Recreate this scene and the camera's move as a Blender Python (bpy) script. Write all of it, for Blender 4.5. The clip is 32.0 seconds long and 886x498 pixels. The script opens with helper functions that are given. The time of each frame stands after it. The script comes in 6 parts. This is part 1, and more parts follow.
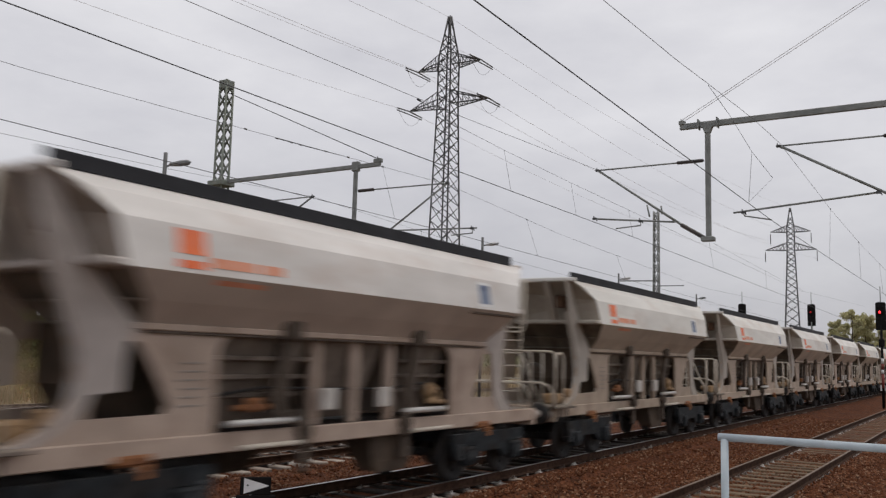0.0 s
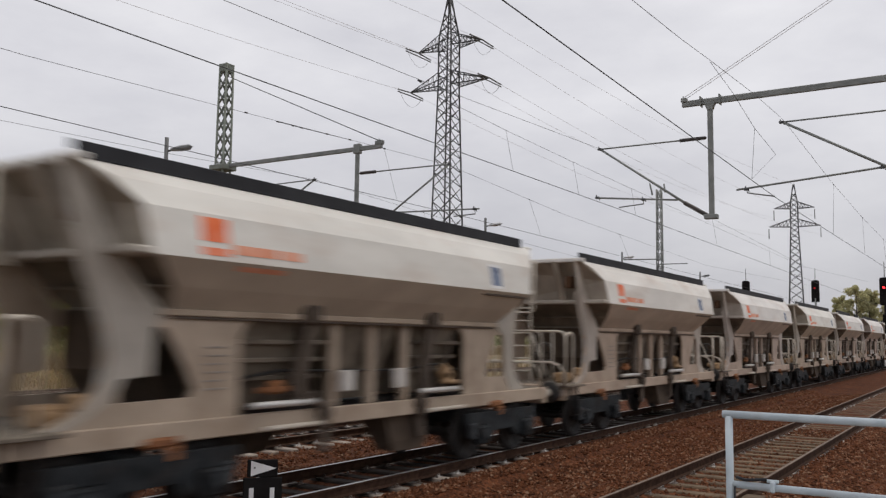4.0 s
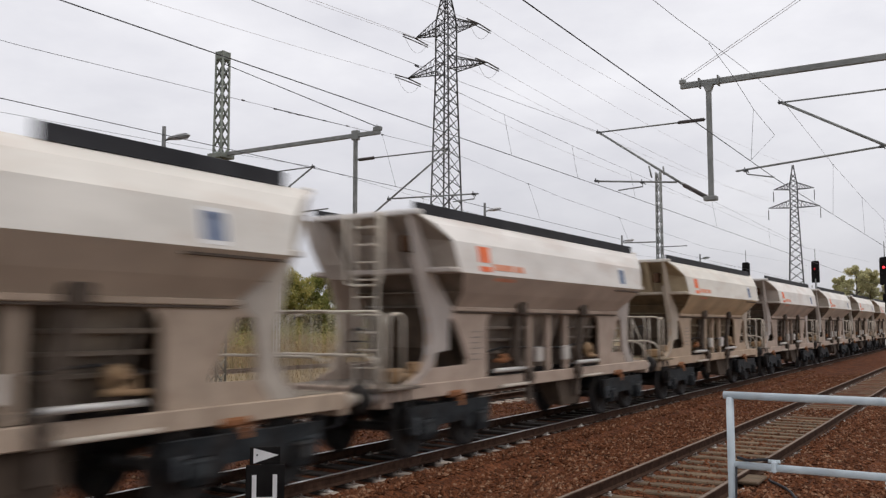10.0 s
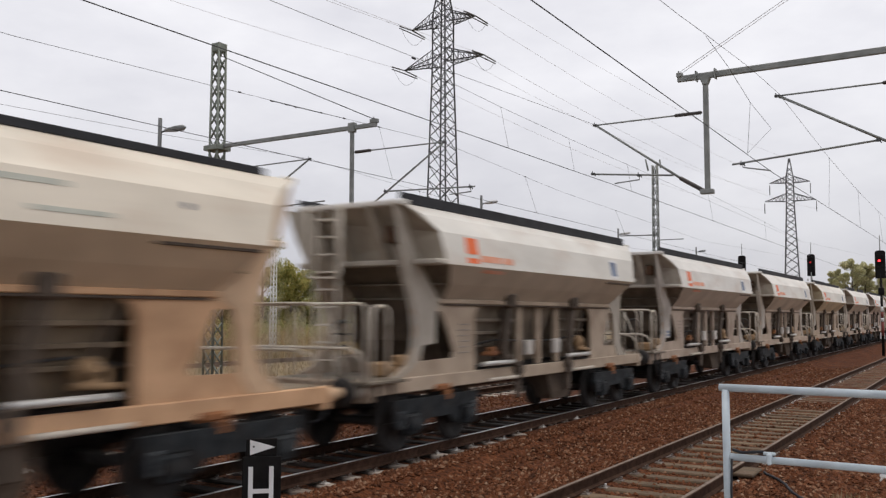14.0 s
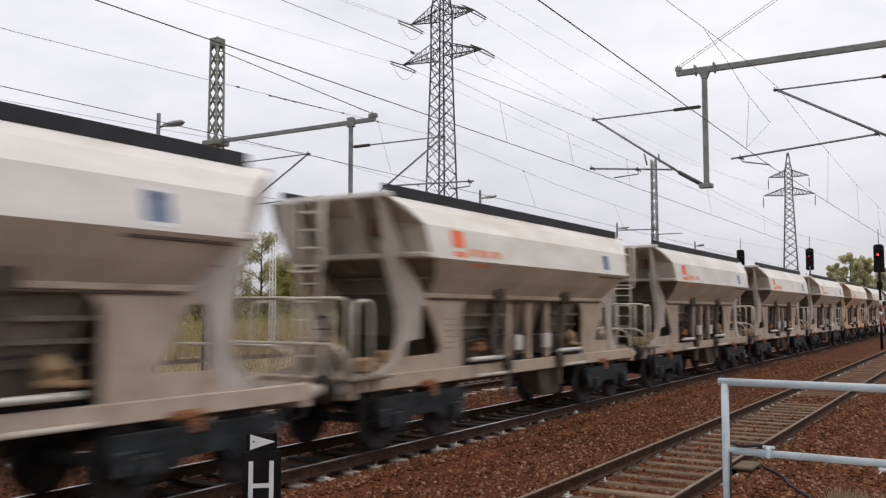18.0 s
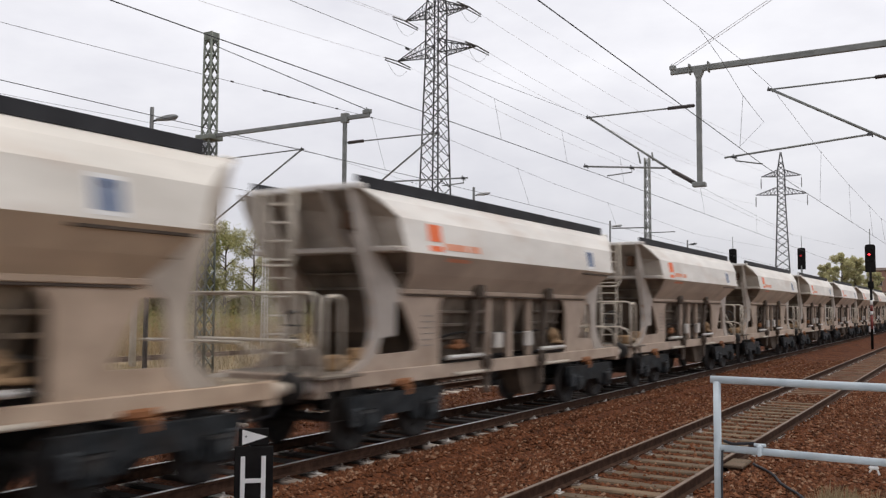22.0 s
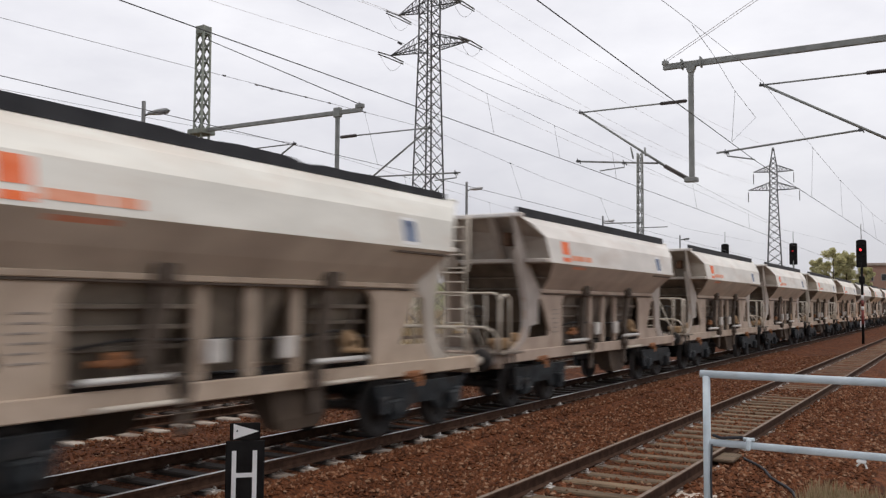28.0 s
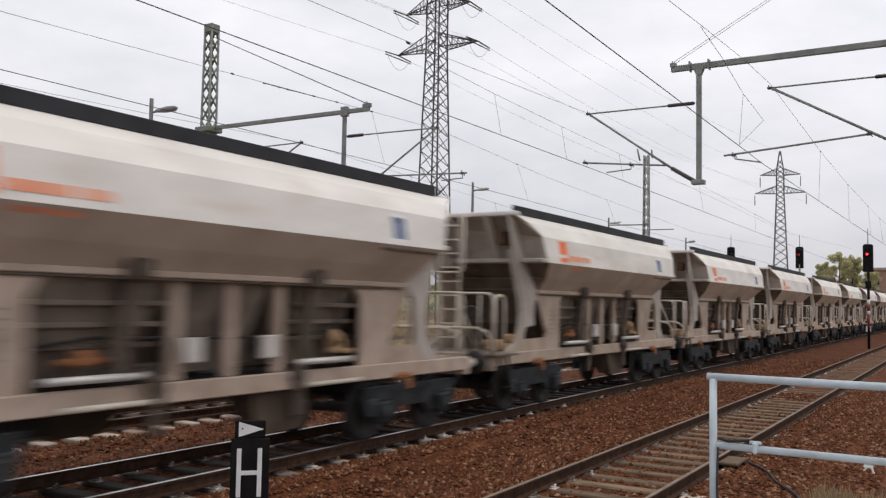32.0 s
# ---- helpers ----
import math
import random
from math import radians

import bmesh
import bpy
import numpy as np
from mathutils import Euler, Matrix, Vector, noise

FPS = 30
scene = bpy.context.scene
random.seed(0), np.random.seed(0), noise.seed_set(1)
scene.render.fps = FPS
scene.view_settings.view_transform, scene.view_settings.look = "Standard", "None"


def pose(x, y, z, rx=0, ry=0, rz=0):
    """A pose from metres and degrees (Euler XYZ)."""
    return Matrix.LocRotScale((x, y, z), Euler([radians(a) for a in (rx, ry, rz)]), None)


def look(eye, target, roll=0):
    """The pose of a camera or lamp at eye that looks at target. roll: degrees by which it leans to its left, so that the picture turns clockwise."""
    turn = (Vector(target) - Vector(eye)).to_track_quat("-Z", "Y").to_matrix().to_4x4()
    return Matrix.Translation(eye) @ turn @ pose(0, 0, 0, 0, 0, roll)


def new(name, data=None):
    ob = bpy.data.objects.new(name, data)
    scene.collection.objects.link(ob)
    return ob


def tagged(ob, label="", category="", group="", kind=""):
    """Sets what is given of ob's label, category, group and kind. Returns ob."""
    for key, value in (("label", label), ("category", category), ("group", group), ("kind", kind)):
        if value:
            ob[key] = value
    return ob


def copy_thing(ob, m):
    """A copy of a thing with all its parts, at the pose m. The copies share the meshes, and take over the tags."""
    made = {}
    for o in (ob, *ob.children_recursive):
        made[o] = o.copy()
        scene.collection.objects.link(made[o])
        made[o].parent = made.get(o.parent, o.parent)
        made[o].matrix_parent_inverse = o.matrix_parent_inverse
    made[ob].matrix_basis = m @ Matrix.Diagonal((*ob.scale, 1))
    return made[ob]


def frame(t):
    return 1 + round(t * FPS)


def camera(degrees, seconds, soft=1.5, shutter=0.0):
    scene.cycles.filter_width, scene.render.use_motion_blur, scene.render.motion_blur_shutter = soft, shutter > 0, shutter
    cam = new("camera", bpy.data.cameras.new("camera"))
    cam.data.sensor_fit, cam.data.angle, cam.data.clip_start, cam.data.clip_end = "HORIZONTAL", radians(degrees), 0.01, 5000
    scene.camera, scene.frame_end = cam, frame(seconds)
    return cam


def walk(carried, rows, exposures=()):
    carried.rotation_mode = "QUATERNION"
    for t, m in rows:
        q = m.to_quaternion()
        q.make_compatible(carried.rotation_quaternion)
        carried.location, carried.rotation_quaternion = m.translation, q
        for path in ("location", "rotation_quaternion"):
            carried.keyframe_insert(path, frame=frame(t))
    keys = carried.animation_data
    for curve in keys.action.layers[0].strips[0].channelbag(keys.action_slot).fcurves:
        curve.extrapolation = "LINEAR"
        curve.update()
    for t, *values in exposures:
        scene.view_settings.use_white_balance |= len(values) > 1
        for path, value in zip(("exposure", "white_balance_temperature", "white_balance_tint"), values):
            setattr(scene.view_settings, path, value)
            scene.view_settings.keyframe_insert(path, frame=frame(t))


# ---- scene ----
# A freight train of hopper wagons runs past the end of a platform. x runs along the tracks, y across them, rail tops at z = 0.
cam = camera(53.96, 32.0, soft=1.3, shutter=0.55)
walk(cam, [
    (0.0, pose(-0.014, -0.003, 2.183, 97.070, -1.545, -58.227)),
    (0.5, pose(-0.014, -0.007, 2.184, 96.858, -1.396, -58.190)),
    (1.0, pose(-0.000, 0.003, 2.185, 96.685, -1.269, -58.138)),
    (1.5, pose(-0.010, 0.003, 2.184, 96.510, -1.284, -58.245)),
    (2.0, pose(-0.019, -0.001, 2.184, 96.413, -1.111, -58.138)),
    (2.5, pose(-0.005, -0.004, 2.185, 96.237, -1.043, -58.028)),
    (3.0, pose(-0.002, 0.003, 2.180, 96.059, -0.955, -58.071)),
    (3.5, pose(-0.013, -0.003, 2.185, 95.890, -0.963, -57.989)),
    (5.5, pose(0.015, -0.006, 2.184, 95.571, 0.118, -57.810)),
    (6.0, pose(0.016, -0.007, 2.187, 95.507, 0.259, -57.761)),
    (6.5, pose(0.015, -0.002, 2.180, 95.414, 0.216, -57.789)),
    (7.0, pose(0.011, -0.007, 2.181, 95.276, 0.248, -57.803)),
    (7.5, pose(0.007, -0.005, 2.178, 95.217, 0.233, -57.819)),
    (8.0, pose(0.011, -0.006, 2.182, 95.134, 0.256, -57.807)),
    (8.5, pose(0.010, -0.005, 2.181, 95.055, 0.185, -57.811)),
    (9.0, pose(0.005, -0.002, 2.179, 95.011, 0.133, -57.782)),
    (9.5, pose(-0.000, -0.010, 2.179, 94.931, 0.034, -57.871)),
    (10.0, pose(0.008, -0.002, 2.180, 94.887, -0.004, -57.867)),
    (10.5, pose(-0.007, -0.004, 2.180, 94.807, -0.045, -57.925)),
    (11.0, pose(-0.001, -0.007, 2.177, 94.745, -0.074, -57.931)),
    (11.5, pose(-0.001, -0.004, 2.182, 94.652, -0.111, -57.998)),
    (12.0, pose(0.002, -0.003, 2.180, 94.607, -0.116, -58.048)),
    (12.5, pose(-0.001, -0.002, 2.176, 94.553, -0.181, -58.056)),
    (13.0, pose(-0.000, -0.002, 2.180, 94.530, -0.168, -58.108)),
    (13.5, pose(0.005, -0.001, 2.181, 94.495, -0.110, -58.156)),
    (14.0, pose(0.005, -0.000, 2.177, 94.410, -0.102, -58.113)),
    (14.5, pose(0.006, 0.003, 2.175, 94.343, -0.049, -58.185)),
    (16.5, pose(0.002, 0.000, 2.173, 94.086, -0.054, -58.364)),
    (17.0, pose(0.012, 0.007, 2.176, 94.111, -0.045, -58.403)),
    (17.5, pose(-0.002, -0.000, 2.177, 94.036, -0.033, -58.215)),
    (18.0, pose(-0.003, 0.002, 2.178, 94.055, -0.002, -58.184)),
    (18.5, pose(-0.012, 0.006, 2.175, 94.077, -0.098, -58.229)),
    (19.0, pose(-0.029, 0.001, 2.176, 94.049, -0.194, -58.315)),
    (19.5, pose(-0.021, -0.001, 2.177, 94.037, -0.178, -58.385)),
    (20.0, pose(-0.013, 0.008, 2.178, 93.941, -0.235, -58.439)),
    (20.5, pose(-0.009, 0.007, 2.175, 93.894, -0.303, -58.466)),
    (21.0, pose(-0.013, 0.008, 2.177, 93.906, -0.385, -58.531)),
    (21.5, pose(-0.018, -0.001, 2.173, 93.909, -0.365, -58.569)),
    (22.0, pose(-0.007, 0.009, 2.173, 93.846, -0.403, -58.674)),
    (22.5, pose(-0.005, 0.008, 2.173, 93.815, -0.437, -58.709)),
    (23.0, pose(-0.020, 0.002, 2.173, 93.798, -0.512, -58.732)),
    (23.5, pose(-0.020, 0.012, 2.176, 93.793, -0.634, -58.710)),
    (24.0, pose(-0.028, 0.003, 2.173, 93.820, -0.742, -58.799)),
    (24.5, pose(-0.022, 0.001, 2.176, 93.766, -0.768, -58.869)),
    (25.0, pose(-0.022, 0.002, 2.173, 93.735, -0.818, -58.922)),
    (25.5, pose(-0.020, 0.001, 2.172, 93.714, -0.867, -58.956)),
    (27.5, pose(-0.013, -0.008, 2.172, 93.552, -0.666, -59.088)),
    (28.0, pose(-0.003, -0.009, 2.172, 93.508, -0.441, -59.126)),
    (28.5, pose(-0.002, -0.006, 2.172, 93.476, -0.367, -59.200)),
    (29.0, pose(0.004, 0.002, 2.171, 93.449, -0.422, -59.200)),
    (29.5, pose(0.004, -0.001, 2.174, 93.456, -0.469, -59.019)),
    (30.0, pose(0.000, 0.000, 2.171, 93.473, -0.579, -58.922)),
    (30.5, pose(0.011, 0.005, 2.172, 93.475, -0.648, -58.883)),
    (31.0, pose(0.003, -0.004, 2.170, 93.494, -0.693, -58.928)),
    (31.5, pose(-0.010, -0.002, 2.173, 93.537, -0.824, -58.859)),
    (32.0, pose(-0.009, 0.008, 2.169, 93.518, -1.041, -58.822)),
], exposures=[(0.0, -0.34), (1.0, -0.28), (2.0, -0.24), (3.0, -0.26), (6.0, -0.18), (7.0, -0.06), (9.0, -0.05), (14.0, -0.03), (17.0, 0.06), (23.0, 0.06), (28.0, 0.04), (32.0, 0.03)])

TRACKS = {"a": 3.94, "b": 8.93, "c": 13.75, "d": 18.6}
LENGTH = 13.0          # wagon over buffers

# ---- world and sun: a bright overcast sky ----
world = bpy.data.worlds.new("overcast")
scene.world = world
world.use_nodes = True
wn, wl = world.node_tree.nodes, world.node_tree.links
wn.clear()
w_out = wn.new("ShaderNodeOutputWorld")
w_mix = wn.new("ShaderNodeMixShader")
w_sky = wn.new("ShaderNodeTexSky")
w_sky.sky_type = "NISHITA"
w_sky.sun_disc = False
w_sky.sun_elevation, w_sky.sun_rotation = radians(75), radians(140)
w_b1 = wn.new("ShaderNodeBackground")
w_b1.inputs[1].default_value = 0.1
w_co = wn.new("ShaderNodeTexCoord")
w_map = wn.new("ShaderNodeMapping")
w_map.inputs["Scale"].default_value = (2.2, 2.2, 5.5)
w_n = wn.new("ShaderNodeTexNoise")
w_n.inputs["Scale"].default_value = 1.6
w_n.inputs["Detail"].default_value = 7
w_n.inputs["Roughness"].default_value = 0.55
w_r = wn.new("ShaderNodeValToRGB")
w_r.color_ramp.elements[0].position, w_r.color_ramp.elements[0].color = 0.32, (0.565, 0.56, 0.597, 1)
w_r.color_ramp.elements[1].position, w_r.color_ramp.elements[1].color = 0.70, (0.728, 0.72, 0.743, 1)
w_b2 = wn.new("ShaderNodeBackground")
w_b2.inputs[1].default_value = 1.44
w_mix.inputs[0].default_value = 0.93
wl.new(w_co.outputs["Generated"], w_map.inputs[0])
wl.new(w_map.outputs[0], w_n.inputs["Vector"])
wl.new(w_n.outputs["Fac"], w_r.inputs[0])
wl.new(w_sky.outputs[0], w_b1.inputs[0])
# the overcast is dimmer towards the horizon
w_sep = wn.new("ShaderNodeSeparateXYZ")
w_low = wn.new("ShaderNodeValToRGB")
w_low.color_ramp.elements[0].position, w_low.color_ramp.elements[0].color = 0.0, (0.62, 0.62, 0.64, 1)
w_low.color_ramp.elements[1].position, w_low.color_ramp.elements[1].color = 0.27, (1.0, 1.0, 1.0, 1)
w_mul = wn.new("ShaderNodeMix")
w_mul.data_type, w_mul.blend_type = "RGBA", "MULTIPLY"
w_mul.inputs[0].default_value = 1.0
wl.new(w_co.outputs["Generated"], w_sep.inputs[0])
wl.new(w_sep.outputs["Z"], w_low.inputs[0])
wl.new(w_r.outputs[0], w_mul.inputs[6])
wl.new(w_low.outputs[0], w_mul.inputs[7])
wl.new(w_mul.outputs[2], w_b2.inputs[0])
wl.new(w_b1.outputs[0], w_mix.inputs[1])
wl.new(w_b2.outputs[0], w_mix.inputs[2])
wl.new(w_mix.outputs[0], w_out.inputs[0])
sun_data = bpy.data.lights.new("sun", "SUN")
sun_data.energy, sun_data.angle, sun_data.color = 1.2, radians(30), (1.0, 0.91, 0.78)
sun = new("sun", sun_data)
sun.matrix_basis = look((0, 0, 50), (-9, 10, 0))


# ---- materials ----
def material(name, dark, light, scale=4.0, rough=0.7, metal=0.0, bump=0.0, bump_scale=40.0, stain=None, stain_scale=1.2,
             stain_amount=0.5, stretch=(1, 1, 1), random_value=0.0, tint=False, spec=0.4):
    """Two colours in a fine grain, stains on a larger scale, fine relief; random_value varies it from object to object."""
    m = bpy.data.materials.new(name)
    m.use_nodes = True
    n, l = m.node_tree.nodes, m.node_tree.links
    b = n["Principled BSDF"]
    b.inputs["Roughness"].default_value, b.inputs["Metallic"].default_value = rough, metal
    b.inputs["Specular IOR Level"].default_value = spec
    co = n.new("ShaderNodeTexCoord")
    mp = n.new("ShaderNodeMapping")
    mp.inputs["Scale"].default_value = stretch
    info = n.new("ShaderNodeObjectInfo")
    shift = n.new("ShaderNodeVectorMath")
    shift.operation = "SCALE"
    shift.inputs[0].default_value = (37, 61, 23)
    l.new(info.outputs["Random"], shift.inputs["Scale"])
    l.new(co.outputs["Object"], mp.inputs[0])
    l.new(shift.outputs[0], mp.inputs["Location"])
    t1 = n.new("ShaderNodeTexNoise")
    t1.inputs["Scale"].default_value, t1.inputs["Detail"].default_value = scale, 6
    l.new(mp.outputs[0], t1.inputs["Vector"])
    r1 = n.new("ShaderNodeValToRGB")
    r1.color_ramp.elements[0].position, r1.color_ramp.elements[0].color = 0.33, (*dark, 1)
    r1.color_ramp.elements[1].position, r1.color_ramp.elements[1].color = 0.68, (*light, 1)
    l.new(t1.outputs["Fac"], r1.inputs[0])
    colour = r1.outputs[0]
    if stain:
        t2 = n.new("ShaderNodeTexNoise")
        t2.inputs["Scale"].default_value, t2.inputs["Detail"].default_value = stain_scale, 5
        l.new(mp.outputs[0], t2.inputs["Vector"])
        r2 = n.new("ShaderNodeValToRGB")
        r2.color_ramp.elements[0].position, r2.color_ramp.elements[1].position = 0.5, 0.72
        l.new(t2.outputs["Fac"], r2.inputs[0])
        k = n.new("ShaderNodeMath")
        k.operation = "MULTIPLY"
        k.inputs[1].default_value = stain_amount
        l.new(r2.outputs[0], k.inputs[0])
        mx = n.new("ShaderNodeMix")
        mx.data_type = "RGBA"
        l.new(k.outputs[0], mx.inputs[0])
        l.new(colour, mx.inputs[6])
        mx.inputs[7].default_value = (*stain, 1)
        colour = mx.outputs[2]
    if random_value:
        hs = n.new("ShaderNodeHueSaturation")
        mr = n.new("ShaderNodeMapRange")
        mr.inputs["To Min"].default_value, mr.inputs["To Max"].default_value = 1 - random_value, 1 + random_value
        l.new(info.outputs["Random"], mr.inputs["Value"])
        l.new(mr.outputs[0], hs.inputs["Value"])
        l.new(colour, hs.inputs["Color"])
        colour = hs.outputs[0]
    if tint:
        mt = n.new("ShaderNodeMix")
        mt.data_type, mt.blend_type = "RGBA", "MULTIPLY"
        mt.inputs[0].default_value = 1
        l.new(colour, mt.inputs[6])
        l.new(info.outputs["Color"], mt.inputs[7])
        colour = mt.outputs[2]
    l.new(colour, b.inputs["Base Color"])
    if bump:
        t3 = n.new("ShaderNodeTexNoise")
        t3.inputs["Scale"].default_value, t3.inputs["Detail"].default_value = bump_scale, 4
        l.new(mp.outputs[0], t3.inputs["Vector"])
        bp = n.new("ShaderNodeBump")
        bp.inputs["Strength"].default_value, bp.inputs["Distance"].default_value = bump, 0.02
        l.new(t3.outputs["Fac"], bp.inputs["Height"])
        l.new(bp.outputs[0], b.inputs["Normal"])
    return m


def ground_material(name, colours, scale, bump, cell=0.0):
    """Loose ground in world space: patches of several colours, and stones as small cells where cell is given."""
    m = bpy.data.materials.new(name)
    m.use_nodes = True
    n, l = m.node_tree.nodes, m.node_tree.links
    b = n["Principled BSDF"]
    b.inputs["Roughness"].default_value = 0.95
    b.inputs["Specular IOR Level"].default_value = 0.15
    geo = n.new("ShaderNodeNewGeometry")
    t1 = n.new("ShaderNodeTexNoise")
    t1.inputs["Scale"].default_value, t1.inputs["Detail"].default_value = scale, 8
    t1.inputs["Roughness"].default_value = 0.65
    l.new(geo.outputs["Position"], t1.inputs["Vector"])
    r1 = n.new("ShaderNodeValToRGB")
    els = r1.color_ramp.elements
    while len(els) < len(colours):
        els.new(0.5)
    for i, c in enumerate(colours):
        els[i].position, els[i].color = 0.3 + 0.4 * i / (len(colours) - 1), (*c, 1)
    l.new(t1.outputs["Fac"], r1.inputs[0])
    colour, height = r1.outputs[0], t1.outputs["Fac"]
    if cell:
        v = n.new("ShaderNodeTexVoronoi")
        v.inputs["Scale"].default_value = 1 / cell
        l.new(geo.outputs["Position"], v.inputs["Vector"])
        hs = n.new("ShaderNodeHueSaturation")
        sep = n.new("ShaderNodeSeparateColor")
        l.new(v.outputs["Color"], sep.inputs[0])
        mr = n.new("ShaderNodeMapRange")
        mr.inputs["To Min"].default_value, mr.inputs["To Max"].default_value = 0.45, 1.7
        l.new(sep.outputs[0], mr.inputs["Value"])
        l.new(mr.outputs[0], hs.inputs["Value"])
        l.new(colour, hs.inputs["Color"])
        colour = hs.outputs[0]
        inv = n.new("ShaderNodeMath")
        inv.operation = "SUBTRACT"
        inv.inputs[0].default_value = 1.0
        l.new(v.outputs["Distance"], inv.inputs[1])
        height = inv.outputs[0]
    l.new(colour, b.inputs["Base Color"])
    bp = n.new("ShaderNodeBump")
    bp.inputs["Strength"].default_value, bp.inputs["Distance"].default_value = bump, 0.04
    l.new(height, bp.inputs["Height"])
    l.new(bp.outputs[0], b.inputs["Normal"])
    return m


def island_material(name, colours, rough=0.9, leafy=False):
    """Each loose piece of a joined mesh takes its own colour from the row of colours."""
    m = bpy.data.materials.new(name)
    m.use_nodes = True
    n, l = m.node_tree.nodes, m.node_tree.links
    b = n["Principled BSDF"]
    b.inputs["Roughness"].default_value = rough
    b.inputs["Specular IOR Level"].default_value = 0.2
    geo = n.new("ShaderNodeNewGeometry")
    r = n.new("ShaderNodeValToRGB")
    els = r.color_ramp.elements
    while len(els) < len(colours):
        els.new(0.5)
    for i, c in enumerate(colours):
        els[i].position, els[i].color = i / (len(colours) - 1), (*c, 1)
    l.new(geo.outputs["Random Per Island"], r.inputs[0])
    l.new(r.outputs[0], b.inputs["Base Color"])
    if leafy:
        tr = n.new("ShaderNodeBsdfTranslucent")
        mx = n.new("ShaderNodeMixShader")
        mx.inputs[0].default_value = 0.45
        l.new(r.outputs[0], tr.inputs[0])
        l.new(b.outputs[0], mx.inputs[1])
        l.new(tr.outputs[0], mx.inputs[2])
        l.new(mx.outputs[0], n["Material Output"].inputs[0])
    return m


def glow(name, colour, strength):
    m = bpy.data.materials.new(name)
    m.use_nodes = True
    b = m.node_tree.nodes["Principled BSDF"]
    b.inputs["Base Color"].default_value = (*colour, 1)
    b.inputs["Emission Color"].default_value = (*colour, 1)
    b.inputs["Emission Strength"].default_value = strength
    return m


PAINT = material("wagon_white_paint", (0.64, 0.622, 0.59), (0.775, 0.757, 0.722), 1.3, 0.55, stain=(0.56, 0.47, 0.41), stain_scale=1.4,
                 stain_amount=0.55, stretch=(0.5, 1, 1.5), tint=True, bump=0.08, bump_scale=6)
DUSTY = material("wagon_dusty_paint", (0.33, 0.29, 0.245), (0.5, 0.452, 0.388), 1.6, 0.75, stain=(0.25, 0.205, 0.16), stain_scale=1.1,
                 stain_amount=0.55, tint=True, bump=0.1, bump_scale=9)
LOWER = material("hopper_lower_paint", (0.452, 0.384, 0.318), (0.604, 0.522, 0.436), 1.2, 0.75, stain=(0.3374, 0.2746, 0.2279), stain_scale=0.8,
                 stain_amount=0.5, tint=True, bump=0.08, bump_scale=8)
FRAME = material("wagon_frame_paint", (0.415, 0.333, 0.262), (0.54, 0.438, 0.352), 2.2, 0.7, stain=(0.3, 0.215, 0.155), stain_scale=1.6,
                 stain_amount=0.6, tint=True, bump=0.1, bump_scale=12)
PILLAR = material("wagon_pillar_paint", (0.42, 0.382, 0.34), (0.53, 0.488, 0.438), 2.2, 0.7, stain=(0.27, 0.23, 0.19), stain_scale=1.6, stain_amount=0.5, tint=True, bump=0.1, bump_scale=12)
# grimy brown of the outlets, also the painted shade under the hopper ends
OUTLET = material("brown_outlet_and_shade", (0.055, 0.038, 0.026), (0.1, 0.071, 0.049), 4, 0.85, stain=(0.03, 0.022, 0.017), stain_scale=2, bump=0.2)
# dusty brown, darkened for the shade inside the underframe
CHUTE = material("chute_dust_and_shade", (0.13, 0.105, 0.082), (0.23, 0.19, 0.15), 3, 0.85, stain=(0.07, 0.055, 0.043), stain_scale=1.8, stain_amount=0.7, tint=True, bump=0.15)
# lighter than the steel of the near pylon
TOWER_FAR = material("far_pylon_steel", (0.09, 0.09, 0.095), (0.13, 0.13, 0.135), 3, 0.7)
RAIL_PAINT = material("pale_handrail_paint", (0.54, 0.485, 0.405), (0.68, 0.62, 0.535), 5, 0.6, stain=(0.27, 0.209, 0.149), stain_scale=3)
RUBBER = material("black_rubber_board", (0.012, 0.013, 0.017), (0.03, 0.031, 0.037), 3, 0.75)
DARK = material("grimy_dark_steel", (0.014, 0.013, 0.013), (0.035, 0.032, 0.03), 5, 0.75, stain=(0.05, 0.033, 0.025), stain_scale=2.5, bump=0.2)
BOGIE = material("bogie_grey_grime", (0.009, 0.0108, 0.0128), (0.034, 0.039, 0.043), 5, 0.75, stain=(0.034, 0.022, 0.014), stain_scale=3, bump=0.3, spec=0.2)
GRIME = material("oily_brown_grime", (0.07012, 0.0528, 0.0405), (0.1275, 0.09825, 0.0765), 4, 0.8, stain=(0.04462, 0.0324, 0.02475), stain_scale=2.0, bump=0.2)
RUST_DARK = material("dark_rust", (0.07, 0.035, 0.02), (0.14, 0.07, 0.035), 7, 0.85, stain=(0.06, 0.045, 0.035), stain_scale=3, bump=0.2)
RUST = material("rusty_orange_steel", (0.187, 0.07586, 0.03421), (0.357, 0.1517, 0.05865), 9, 0.85, stain=(0.102, 0.05355, 0.0391), stain_scale=4, bump=0.2)
SILVER = material("bare_steel_pipe", (0.55, 0.54, 0.52), (0.72, 0.71, 0.68), 8, 0.4, 0.3)
WHITE_BOX = material("white_enamel", (0.56, 0.53, 0.49), (0.68, 0.65, 0.61), 6, 0.6, stain=(0.4, 0.35, 0.3), stain_scale=3)
ORANGE = material("orange_print", (0.75, 0.125, 0.03), (0.9, 0.2, 0.0525), 5, 0.55, stain=(0.75, 0.5, 0.42), stain_scale=2.0, stain_amount=0.35)
